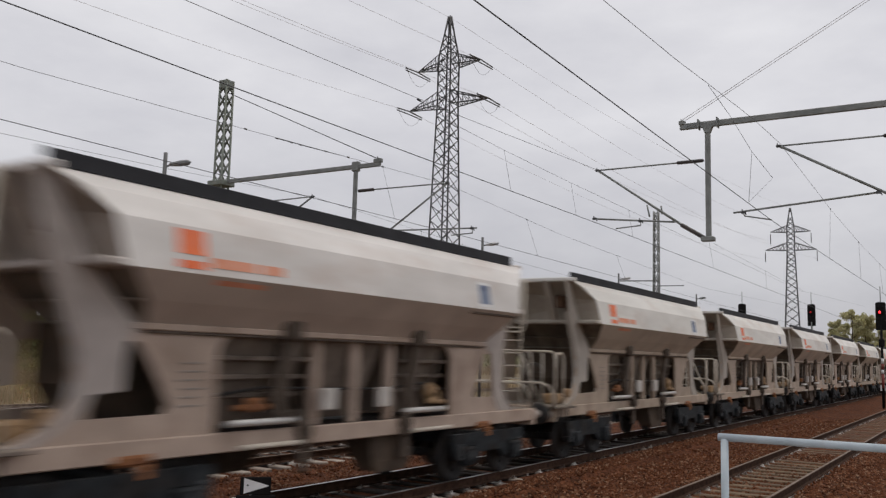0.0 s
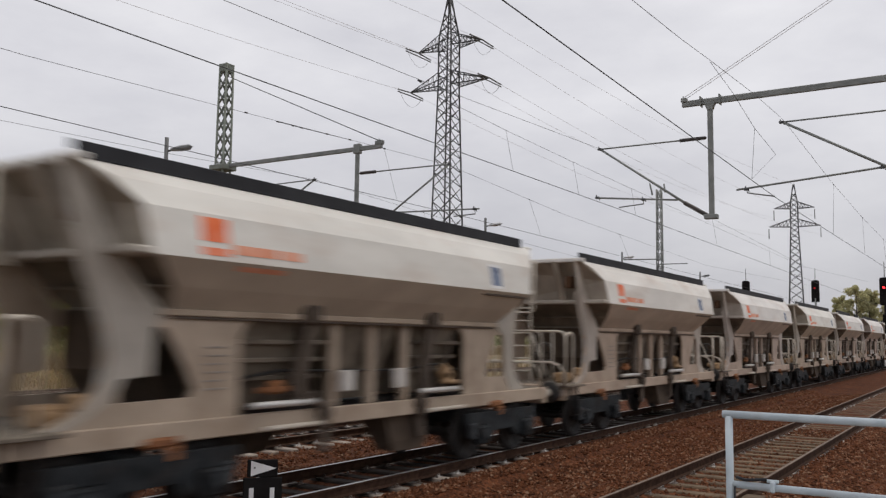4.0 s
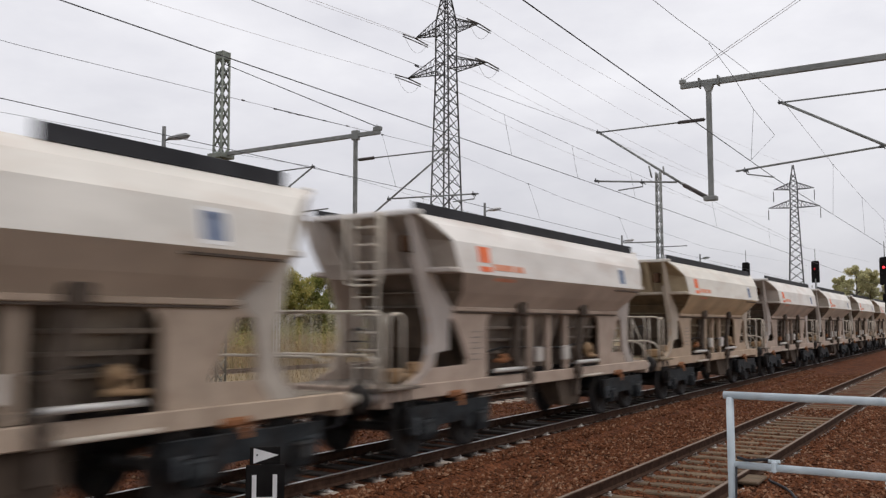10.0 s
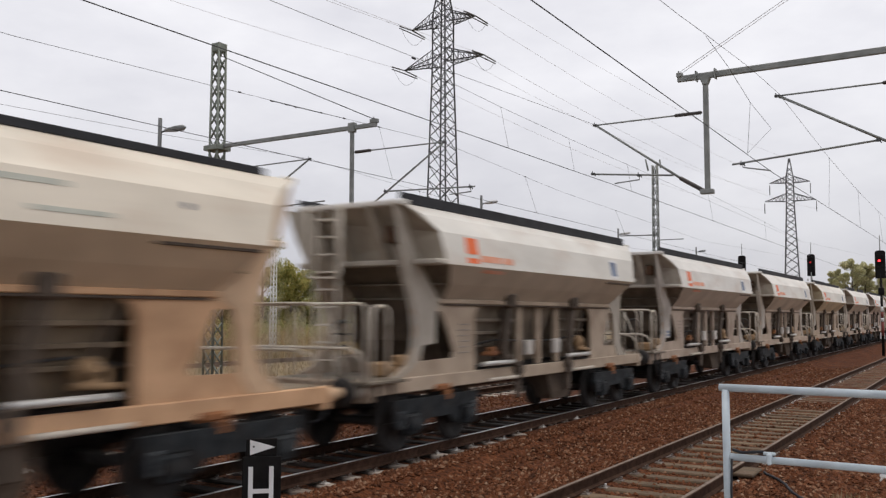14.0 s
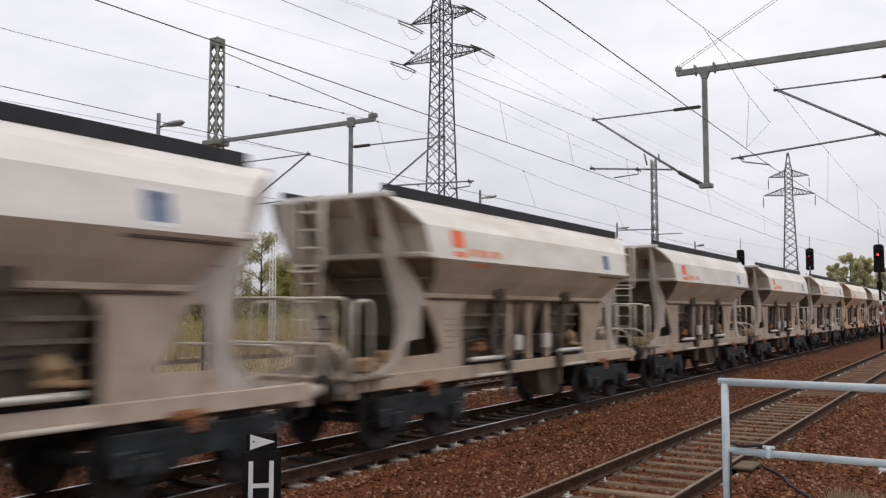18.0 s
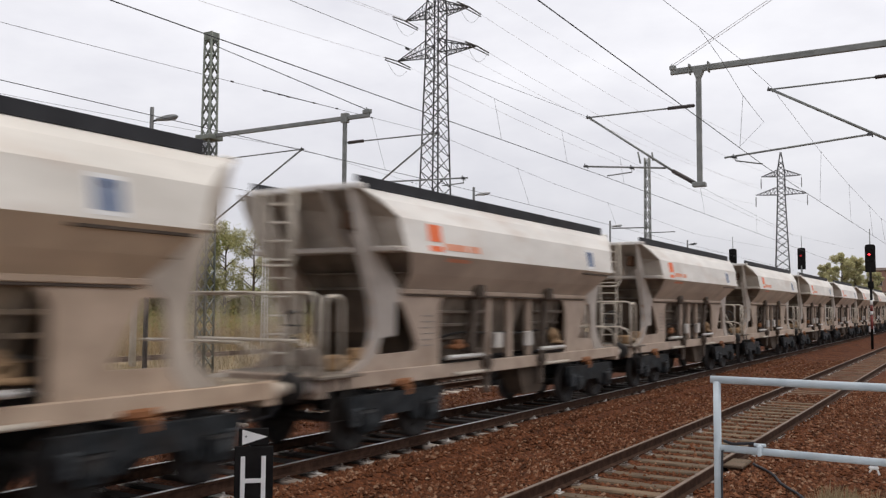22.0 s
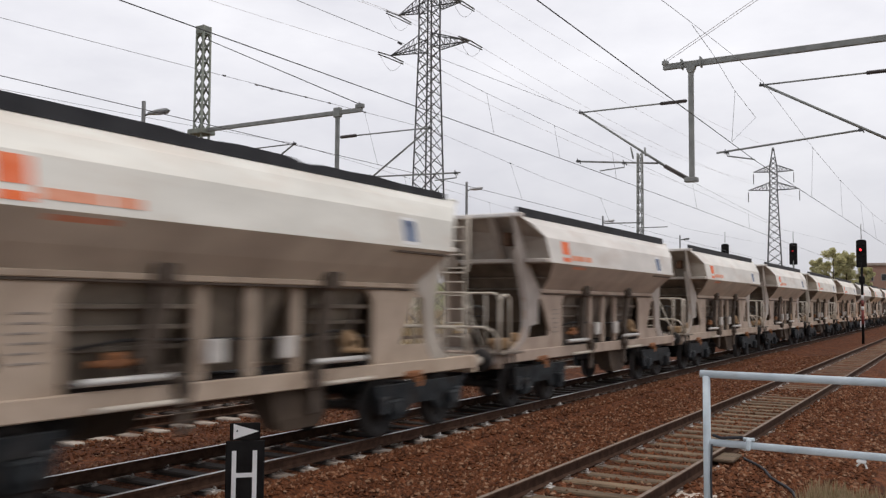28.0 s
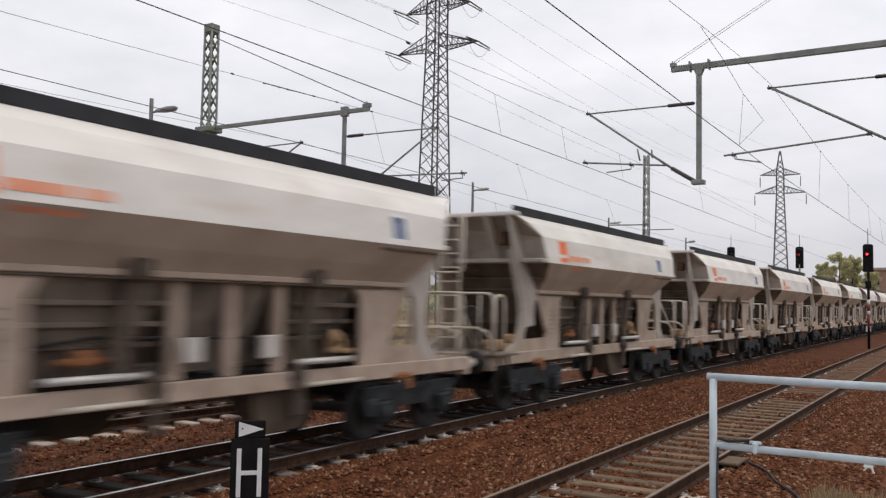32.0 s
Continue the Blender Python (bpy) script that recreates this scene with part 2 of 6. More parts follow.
ORANGE_PALE = material("faded_orange_print", (0.66, 0.24, 0.13), (0.78, 0.38, 0.26), 5, 0.6, stain=(0.7, 0.55, 0.48), stain_scale=3)
BLUE = material("blue_print", (0.13, 0.17, 0.27), (0.20, 0.245, 0.34), 5, 0.5)
BLUE_DARK = material("dark_blue_print", (0.04, 0.055, 0.11), (0.07, 0.09, 0.16), 5, 0.5)
BLACK_PRINT = material("dark_print", (0.27, 0.235, 0.205), (0.34, 0.295, 0.255), 5, 0.6)
CONCRETE = material("weathered_concrete", (0.30, 0.285, 0.265), (0.44, 0.42, 0.395), 5, 0.9, stain=(0.2, 0.18, 0.16), stain_scale=1.5, bump=0.3)
SLEEPER = material("sleeper_brown_grey", (0.094, 0.063, 0.038), (0.186, 0.13, 0.08), 6, 0.9, stain=(0.06221, 0.03484, 0.02336), stain_scale=3,
                   stretch=(1, 0.4, 1), bump=0.4, random_value=0.25)
SLEEPER_PALE = material("sleeper_pale_concrete", (0.257, 0.2141, 0.1774), (0.4896, 0.4284, 0.3732), 6, 0.9, stain=(0.1224, 0.07344, 0.05141), stain_scale=2.2,
                        stretch=(1, 0.5, 1), stain_amount=0.8, bump=0.3, random_value=0.3)
# sleeper middles painted dark: oil together with the shade under the train
OIL_AND_SHADE = SLEEPER_PALE.node_tree
oil_shade_co = OIL_AND_SHADE.nodes.new("ShaderNodeTexCoord")
oil_shade_sep = OIL_AND_SHADE.nodes.new("ShaderNodeSeparateXYZ")
oil_shade_abs = OIL_AND_SHADE.nodes.new("ShaderNodeMath")
oil_shade_abs.operation = "ABSOLUTE"
oil_shade_map = OIL_AND_SHADE.nodes.new("ShaderNodeMapRange")
oil_shade_map.inputs["From Min"].default_value, oil_shade_map.inputs["From Max"].default_value = 0.8, 0.9
oil_shade_mix = OIL_AND_SHADE.nodes.new("ShaderNodeMix")
oil_shade_mix.data_type = "RGBA"
oil_shade_mix.inputs[6].default_value = (0.035, 0.026, 0.021, 1)
oil_shade_base = OIL_AND_SHADE.nodes["Principled BSDF"].inputs["Base Color"]
OIL_AND_SHADE.links.new(oil_shade_base.links[0].from_socket, oil_shade_mix.inputs[7])
OIL_AND_SHADE.links.new(oil_shade_co.outputs["Object"], oil_shade_sep.inputs[0])
OIL_AND_SHADE.links.new(oil_shade_sep.outputs["Y"], oil_shade_abs.inputs[0])
OIL_AND_SHADE.links.new(oil_shade_abs.outputs[0], oil_shade_map.inputs["Value"])
OIL_AND_SHADE.links.new(oil_shade_map.outputs[0], oil_shade_mix.inputs[0])
OIL_AND_SHADE.links.new(oil_shade_mix.outputs[2], oil_shade_base)
RAIL_SIDE = material("rusty_rail_side", (0.035, 0.019, 0.013), (0.07, 0.039, 0.026), 8, 0.95, bump=0.2, spec=0.1)
RAIL_TOP = material("polished_rail_head", (0.5, 0.49, 0.48), (0.65, 0.64, 0.63), 6, 0.3, 0.9)
RAIL_DULL = material("dull_rail_head", (0.13, 0.098, 0.08), (0.24, 0.19, 0.155), 6, 0.8, 0.0, spec=0.15)
# the near-white spots are painted glints on the fastenings
CLIP = material("rail_clip_with_glints", (0.06, 0.042, 0.033), (0.16, 0.125, 0.105), 9, 0.5, stain=(0.78, 0.76, 0.73), stain_scale=5.0, stain_amount=0.95)
GALV = material("galvanised_tube", (0.43, 0.50, 0.55), (0.55, 0.62, 0.67), 6, 0.7, 0.0, stain=(0.35, 0.33, 0.33), stain_scale=5, stain_amount=0.35)
MAST = material("grey_green_mast_paint", (0.15, 0.172, 0.15), (0.22, 0.242, 0.213), 4, 0.6, stain=(0.12, 0.102, 0.084), stain_scale=3)
BEAM = material("galvanised_beam", (0.17, 0.18, 0.175), (0.25, 0.26, 0.25), 4, 0.55, 0.2)
WIRE = material("dull_wire", (0.025, 0.026, 0.03), (0.05, 0.05, 0.055), 4, 0.6)
WIRE_GREY = material("weathered_copper_wire", (0.10, 0.10, 0.11), (0.17, 0.17, 0.18), 4, 0.6)
WIRE_PALE = material("aluminium_conductor", (0.58, 0.58, 0.61), (0.68, 0.68, 0.71), 4, 0.6)
INSULATOR = material("dark_porcelain", (0.03, 0.024, 0.023), (0.055, 0.043, 0.04), 5, 0.3)
TOWER = material("pylon_steel", (0.05844, 0.05844, 0.06187), (0.08937, 0.08937, 0.09281), 3, 0.7)
BLACK = material("matt_black_paint", (0.007, 0.006, 0.006), (0.015, 0.014, 0.014), 6, 0.85, spec=0.15)
WHITE = material("white_sign_paint", (0.70, 0.70, 0.70), (0.80, 0.80, 0.80), 6, 0.5)
SIGN_RED = material("signal_mast_red", (0.16, 0.03, 0.025), (0.24, 0.05, 0.04), 6, 0.5)
LAMP_GREY = material("lamp_head_grey", (0.5, 0.51, 0.52), (0.62, 0.63, 0.64), 6, 0.5)
POLE_DARK = material("dark_lamp_pole", (0.05, 0.052, 0.055), (0.08, 0.083, 0.086), 6, 0.55)
POLE_GREY = material("grey_lamp_pole", (0.085, 0.088, 0.092), (0.13, 0.134, 0.138), 6, 0.55)
RED_LIGHT = glow("red_signal_light", (1.0, 0.03, 0.04), 5.0)
RED_DIM = glow("dim_red_signal_light", (0.8, 0.03, 0.04), 0.45)
PRINT_GREY = material("faded_grey_green_print", (0.42, 0.43, 0.38), (0.52, 0.53, 0.47), 5, 0.6)
BARK = material("tree_bark", (0.07, 0.055, 0.04), (0.15, 0.12, 0.095), 9, 0.9, bump=0.3)
BRICK = material("red_brickwork", (0.27, 0.165, 0.125), (0.36, 0.23, 0.18), 8, 0.9, bump=0.2)
ROOF = material("pale_roof_edge", (0.3, 0.25, 0.22), (0.4, 0.34, 0.3), 5, 0.9)
GLASS = material("dark_window_glass", (0.03, 0.035, 0.04), (0.05, 0.055, 0.06), 2, 0.15)
# brown grime, darkened further for the shade under the hopper ends
FOOT = material("brown_slope_grime_and_shade", (0.15, 0.125, 0.1), (0.25, 0.215, 0.175), 3, 0.85, stain=(0.08, 0.064, 0.05), stain_scale=1.6, stain_amount=0.7, stretch=(1, 1, 0.5), bump=0.15, tint=True)
CLAY = material("dusty_clay_casting", (0.27, 0.165, 0.085), (0.46, 0.31, 0.175), 9, 0.85, stain=(0.14, 0.08, 0.045), stain_scale=4, bump=0.2)
STEEL_BLUE = material("worn_blue_grey_steel", (0.03, 0.034, 0.038), (0.075, 0.083, 0.09), 6, 0.6, stain=(0.05, 0.035, 0.025), stain_scale=4)
BALLAST = ground_material("ballast", [(0.05, 0.019, 0.0085), (0.089, 0.0305, 0.0125), (0.123, 0.046, 0.0203)], 1.1, 0.9, 0.055)
GROUND = ground_material("dry_grassland", [(0.13, 0.105, 0.055), (0.2, 0.15, 0.085), (0.28, 0.215, 0.135)], 0.35, 0.8)
STONES = island_material("ballast_stones", [(0.045, 0.0185, 0.0092), (0.1, 0.0345, 0.0142), (0.142, 0.049, 0.02), (0.072, 0.027, 0.012), (0.178, 0.07, 0.032), (0.27, 0.17, 0.11)])
LEAF_GREEN = island_material("green_leaves", [(0.22, 0.25, 0.085), (0.31, 0.34, 0.11), (0.40, 0.40, 0.14), (0.48, 0.43, 0.16)], leafy=True)
LEAF_DARK = island_material("dark_needles", [(0.22, 0.26, 0.1), (0.32, 0.34, 0.13), (0.42, 0.41, 0.16)], leafy=True)
# leaf colours lightened to carry the haze of the distance
LEAF_FAR = island_material("far_leaves_haze_in_colour", [(0.2627, 0.3023, 0.1557), (0.3941, 0.4205, 0.2336), (0.5255, 0.5256, 0.3115), (0.3415, 0.3549, 0.218)], leafy=True)
LEAF_BIRCH = island_material("airy_olive_leaves", [(0.30, 0.31, 0.15), (0.40, 0.39, 0.19), (0.50, 0.46, 0.24), (0.35, 0.37, 0.17)], leafy=True)
LEAF_RUST = island_material("rusty_autumn_leaves", [(0.30, 0.19, 0.10), (0.40, 0.28, 0.15), (0.32, 0.28, 0.13), (0.45, 0.35, 0.20)], leafy=True)
LEAF_HEDGE = island_material("mixed_hedge_leaves", [(0.26, 0.27, 0.10), (0.34, 0.32, 0.12), (0.42, 0.33, 0.16), (0.22, 0.25, 0.10), (0.46, 0.39, 0.16)], leafy=True)
# the palest leaves: more distance haze is mixed into their colours
LEAF_HAZE = island_material("yellow_green_leaves_with_haze", [(0.46, 0.46, 0.26), (0.55, 0.53, 0.31), (0.64, 0.59, 0.36), (0.50, 0.49, 0.29)], leafy=True)
LEAF_YELLOW = island_material("autumn_leaves", [(0.30, 0.31, 0.10), (0.42, 0.39, 0.13), (0.52, 0.44, 0.16), (0.28, 0.31, 0.11)], leafy=True)
GRASS = island_material("dry_grass_blades", [(0.30, 0.215, 0.13), (0.36, 0.265, 0.165), (0.22, 0.185, 0.095), (0.42, 0.32, 0.21), (0.25, 0.2, 0.105)], leafy=True)


# ---- mesh helpers ----
class Form:
    """Gathers vertices and faces of one mesh."""

    def __init__(self):
        self.v, self.f, self.s = [], [], []

    def add(self, verts, faces, smooth=False):
        k = len(self.v)
        self.v += [tuple(p) for p in verts]
        self.f += [tuple(i + k for i in f) for f in faces]
        self.s += [smooth] * len(faces)
        return self

    def box(self, x0, x1, y0, y1, z0, z1, c=0.012):
        """A box with chamfered edges."""
        lo, hi = (min(x0, x1), min(y0, y1), min(z0, z1)), (max(x0, x1), max(y0, y1), max(z0, z1))
        c = min(c, *(0.3 * (b - a) for a, b in zip(lo, hi)))
        verts, index = [], {}
        for sx in (0, 1):
            for sy in (0, 1):
                for sz in (0, 1):
                    s = (sx, sy, sz)
                    for ax in range(3):
                        p = [(hi[i] if s[i] else lo[i]) if i == ax else (hi[i] - c if s[i] else lo[i] + c) for i in range(3)]
                        index[(s, ax)] = len(verts)
                        verts.append(p)
        faces = []
        for ax in range(3):
            o = [i for i in range(3) if i != ax]
            for side in (0, 1):
                ring = []
                for a, b in ((0, 0), (1, 0), (1, 1), (0, 1)):
                    s = [0, 0, 0]
                    s[ax], s[o[0]], s[o[1]] = side, a, b
                    ring.append(index[(tuple(s), ax)])
                flip = (side == 0) != (ax == 1)
                faces.append(tuple(reversed(ring)) if flip else tuple(ring))
        for ax in range(3):
            o = [i for i in range(3) if i != ax]
            for a in (0, 1):
                for b in (0, 1):
                    s0, s1 = [0, 0, 0], [0, 0, 0]
                    s0[ax], s1[ax] = 0, 1
                    s0[o[0]] = s1[o[0]] = a
                    s0[o[1]] = s1[o[1]] = b
                    q = [index[(tuple(s0), o[0])], index[(tuple(s1), o[0])], index[(tuple(s1), o[1])], index[(tuple(s0), o[1])]]
                    faces.append(tuple(q))
        for sx in (0, 1):
            for sy in (0, 1):
                for sz in (0, 1):
                    faces.append(tuple(index[((sx, sy, sz), ax)] for ax in range(3)))
        return self.add(verts, faces)

    def tube(self, points, r, n=8, r_end=None, caps=True):
        """A round tube along a line of points."""
        pts = [Vector(p) for p in points]
        verts, faces, rings = [], [], len(pts)
        side = None
        for i, p in enumerate(pts):
            d = (pts[min(i + 1, rings - 1)] - pts[max(i - 1, 0)]).normalized()
            if side is None:
                side = d.cross(Vector((0, 0, 1)))
                if side.length < 0.05:
                    side = d.cross(Vector((1, 0, 0)))
            side = (side - d * side.dot(d)).normalized()
            up = d.cross(side)
            rr = r[i] if isinstance(r, list) else (r if r_end is None else r + (r_end - r) * i / (rings - 1))
            for j in range(n):
                a = 2 * math.pi * j / n
                verts.append(p + side * (rr * math.cos(a)) + up * (rr * math.sin(a)))
        for i in range(rings - 1):
            for j in range(n):
                faces.append((i * n + j, i * n + (j + 1) % n, (i + 1) * n + (j + 1) % n, (i + 1) * n + j))
        self.add(verts, faces, True)
        if caps:
            k = len(self.v) - len(verts)
            self.f += [tuple(k + j for j in reversed(range(n))), tuple(k + (rings - 1) * n + j for j in range(n))]
            self.s += [False, False]
        return self

    def bar(self, a, b, w, h=None):
        """A square bar from a to b."""
        return self.tube([a, b], (w if h is None else (w + h) / 2) * 0.7, 4)

    def prism(self, outline, axis, lo, hi, hole=None):
        """A plate: an outline in the plane across axis, from lo to hi; a hole has as many corners as the outline."""
        def at(u, v, w):
            return {"x": (w, u, v), "y": (u, w, v), "z": (u, v, w)}[axis]
        n = len(outline)
        verts = [at(u, v, lo) for u, v in outline] + [at(u, v, hi) for u, v in outline]
        faces = [(i, (i + 1) % n, n + (i + 1) % n, n + i) for i in range(n)]
        if hole:
            verts += [at(u, v, lo) for u, v in hole] + [at(u, v, hi) for u, v in hole]
            for i in range(n):
                j = (i + 1) % n
                faces += [(2 * n + j, 2 * n + i, 3 * n + i, 3 * n + j), (j, i, 2 * n + i, 2 * n + j), (n + i, n + j, 3 * n + j, 3 * n + i)]
        else:
            faces += [tuple(reversed(range(n))), tuple(range(n, 2 * n))]
        return self.add(verts, faces)

    def lathe(self, profile, centre, axis="y", n=24):
        """A body of revolution; profile is (along, radius)."""
        verts, faces, m = [], [], len(profile)
        for i in range(n):
            a = 2 * math.pi * i / n
            for d, r in profile:
                c, s = r * math.cos(a), r * math.sin(a)
                q = {"x": (d, c, s), "y": (c, d, s), "z": (c, s, d)}[axis]
                verts.append((centre[0] + q[0], centre[1] + q[1], centre[2] + q[2]))
        for i in range(n):
            k = (i + 1) % n
            for j in range(m - 1):
                faces.append((i * m + j, k * m + j, k * m + j + 1, i * m + j + 1))
        return self.add(verts, faces, True)

    def mesh(self, name, mat):
        me = bpy.data.meshes.new(name)
        me.from_pydata(self.v, [], self.f)
        me.polygons.foreach_set("use_smooth", self.s)
        me.materials.append(mat)
        bm = bmesh.new()
        bm.from_mesh(me)
        bmesh.ops.recalc_face_normals(bm, faces=bm.faces)
        bm.to_mesh(me)
        bm.free()
        return me


def part(name, form, mat, parent, label="", at=None):
    """One mesh object under a thing or a part."""
    ob = new(name, form.mesh(name, mat) if isinstance(form, Form) else form)
    ob.parent = parent
    if at is not None:
        ob.location = at
    if label:
        ob["label"] = label
    return ob


def thing(name, label, category, group="", kind="", at=(0, 0, 0), turn=0):
    ob = new(name)
    ob.matrix_basis = pose(*at, 0, 0, turn)
    return tagged(ob, label, category, group, kind)


def single(name, form, mat, label, category, kind="", group=""):
    return tagged(new(name, form.mesh(name, mat)), label, category, group, kind)


def arc(cx, cz, r, a0, a1, n):
    return [(cx + r * math.cos(radians(a0 + (a1 - a0) * i / n)), cz + r * math.sin(radians(a0 + (a1 - a0) * i / n))) for i in range(n + 1)]


# ---- ground, ballast bed, platform ----
ground = Form()
xs = [-900, -300, -120, -60, -20, 20, 60, 100, 160, 260, 500, 1200, 3500]
ys = [-1500, -300, -60, -12, 0.2, 21.6, 23, 30, 45, 70, 120, 260, 700, 2500]
gv = [(x, y, -0.75 if 0.2 <= y <= 21.6 else (-0.42 + (0.0 if y > 0 else 0.1))) for x in xs for y in ys]
gf = [(i * len(ys) + j, (i + 1) * len(ys) + j, (i + 1) * len(ys) + j + 1, i * len(ys) + j + 1) for i in range(len(xs) - 1) for j in range(len(ys) - 1)]
ground.add(gv, gf)
single("ground", ground, GROUND, "dry yellow-green grassland beyond the railway tracks", "ground", "structure")

bed = Form()
rng = np.random.RandomState(4)
bx = sorted(set([-700, -300, -150, -80] + list(np.arange(-40, 140, 1.0)) + [180, 260, 400, 700, 1500]))
by = [0.2, 1.1] + [round(1.5 + 0.25 * k, 2) for k in range(28)] + [round(8.5 + 0.5 * k, 2) for k in range(24)] + [20.8, 21.7]


def bed_height(x, y):
    """Ballast surface: heaped over the sleeper ends, lower between the rails and in the gutters between the tracks."""
    z = -0.225 + 0.035 * noise.noise((x * 0.7, y * 0.7, 3.1)) + 0.03 * noise.noise((x * 2.1, y * 2.1, 1.0))
    rough = 0.012 * noise.noise((x * 2.3, y * 2.3, 8.0))
    if y < 1.9:
        z = -0.38 + 0.05 * noise.noise((x * 0.5, y, 7.0)) + 0.1 * (y - 1.1) / 1.3
    elif y < 5.6:
        d = abs(y - TRACKS["a"])
        z = (-0.208 if x < 24 else -0.18) + rough if d < 0.72 else (-0.15 + rough - max(0.0, d - 1.3) * 0.2)
    elif 7.2 < y < 7.8:
        z = -0.155 - (0.03 if y > 7.7 and x < 16 else 0.0) + rough
    elif 7.8 <= y < 8.2:
        z = (-0.24 if x < 16 else -0.16) + rough
    for c in (6.45, 11.3, 16.2):
        z -= 0.07 * math.exp(-((y - c) / 0.5) ** 2)
    return z


bv = [(x, y, -0.8 if y in (by[0], by[-1]) else bed_height(x, y)) for x in bx for y in by]
bed.add(bv, [(i * len(by) + j, (i + 1) * len(by) + j, (i + 1) * len(by) + j + 1, i * len(by) + j + 1) for i in range(len(bx) - 1) for j in range(len(by) - 1)], True)
single("ballast_bed", bed, BALLAST, "red-brown stone ballast under the railway tracks", "ballast", "structure")


platform = thing("platform", "grey concrete station platform with a paved edge", "platform", kind="structure")
part("slab", Form().box(-160, 6.75, -7, 1.95, -0.8, 0.49, 0.01), CONCRETE, platform)
for i in range(40):
    part("edge_stone", Form().box(6.7 - i * 1.0, 5.715 - i * 1.0, 1.55, 2.2, 0.43, 0.55, 0.015), CONCRETE, platform)

# ---- tracks ----
RAIL_PROFILE = [(-0.0625, -0.160), (0.0625, -0.160), (0.0625, -0.150), (0.010, -0.128), (0.009, -0.045), (0.034, -0.034), (0.036, -0.006), (0.030, -0.0005),
                (-0.030, -0.0005), (-0.036, -0.006), (-0.034, -0.034), (-0.009, -0.045), (-0.010, -0.128), (-0.0625, -0.150)]
sleeper_form = Form().box(-0.12, 0.12, -1.3, 1.3, -0.36, -0.172, 0.02)
sleeper_meshes = {k: sleeper_form.mesh("sleeper", SLEEPER if k in "ad" else SLEEPER_PALE) for k in TRACKS}
clip_form = Form()
for s in (-1, 1):
    for e in (-1, 1):
        clip_form.box(-0.035, 0.035, s * 0.75 + e * 0.075, s * 0.75 + e * 0.14, -0.17, -0.14, 0.008)
        clip_form.lathe([(-0.14, 0.0), (-0.14, 0.02), (-0.115, 0.018), (-0.112, 0.0)], (0, s * 0.75 + e * 0.125, 0), "z", 6)
    clip_form.box(-0.08, 0.08, s * 0.75 - 0.16, s * 0.75 + 0.16, -0.174, -0.160, 0.005)
clip_mesh = clip_form.mesh("rail_fastening", CLIP)
NEAR_SLEEPERS = {"a": (2.0, 52.0), "b": (3.0, 46.0), "c": (14.0, 22.0), "d": (16.0, 18.0)}
for key, yc in TRACKS.items():
    track = thing("track_" + key, "railway track with rusty rails on weathered sleepers", "track", kind="structure", at=(0, yc, 0))
    for s in (-1, 1):
        rail = part("rail", Form().prism([(s * 0.75 + u, v) for u, v in RAIL_PROFILE], "x", -700, 1500), RAIL_SIDE, track)
        part("running_surface", Form().prism([(s * 0.75 - 0.027, -0.002), (s * 0.75 + 0.027, -0.002), (s * 0.75 + 0.024, 0.002), (s * 0.75 - 0.024, 0.002)], "x", -700, 1500),
             RAIL_TOP if key == "b" else RAIL_DULL, rail, "polished rail head" if key == "b" else "dull brown rail head")
    lo, hi = NEAR_SLEEPERS[key]
    start = {"a": 9.79, "b": 9.78, "c": 9.3, "d": 9.5}[key]
    rest, rest_clips = Form(), Form()
    k = 0
    for i in range(-130, 330):
        x = start + 0.6 * i
        jitter, turn = rng.uniform(-0.02, 0.02), rng.uniform(-1.0, 1.0)
        dz = rng.uniform(-0.03, 0.01) if key != "a" else rng.uniform(-0.012, 0.004)
        if lo <= x <= hi:
            s = part("sleeper", sleeper_meshes[key], SLEEPER, track)
            s.matrix_basis = pose(x, jitter, dz, 0, 0, turn)
            c = part("rail_fastening", clip_mesh, CLIP, s)
        else:
            m = pose(x, jitter, dz, 0, 0, turn)
            rest.add([m @ Vector(v) for v in sleeper_form.v], sleeper_form.f)
    tagged(part("far_sleepers", rest, SLEEPER if key in "ad" else SLEEPER_PALE, track), kind="stuff")


outer_track = thing("track_e", "far railway track on brown ground", "track", kind="structure", at=(0, 34.0, -0.27))
far_form = Form()
for i in range(-60, 160):
    far_form.box(9.3 + 0.6 * i - 0.12, 9.3 + 0.6 * i + 0.12, -1.25, 1.25, -0.36, -0.215, 0.02)
tagged(part("far_sleepers", far_form, SLEEPER, outer_track), kind="stuff")
for s in (-1, 1):
    part("rail", Form().prism([(s * 0.75 + u, v) for u, v in RAIL_PROFILE], "x", -300, 700), RAIL_DULL, outer_track)


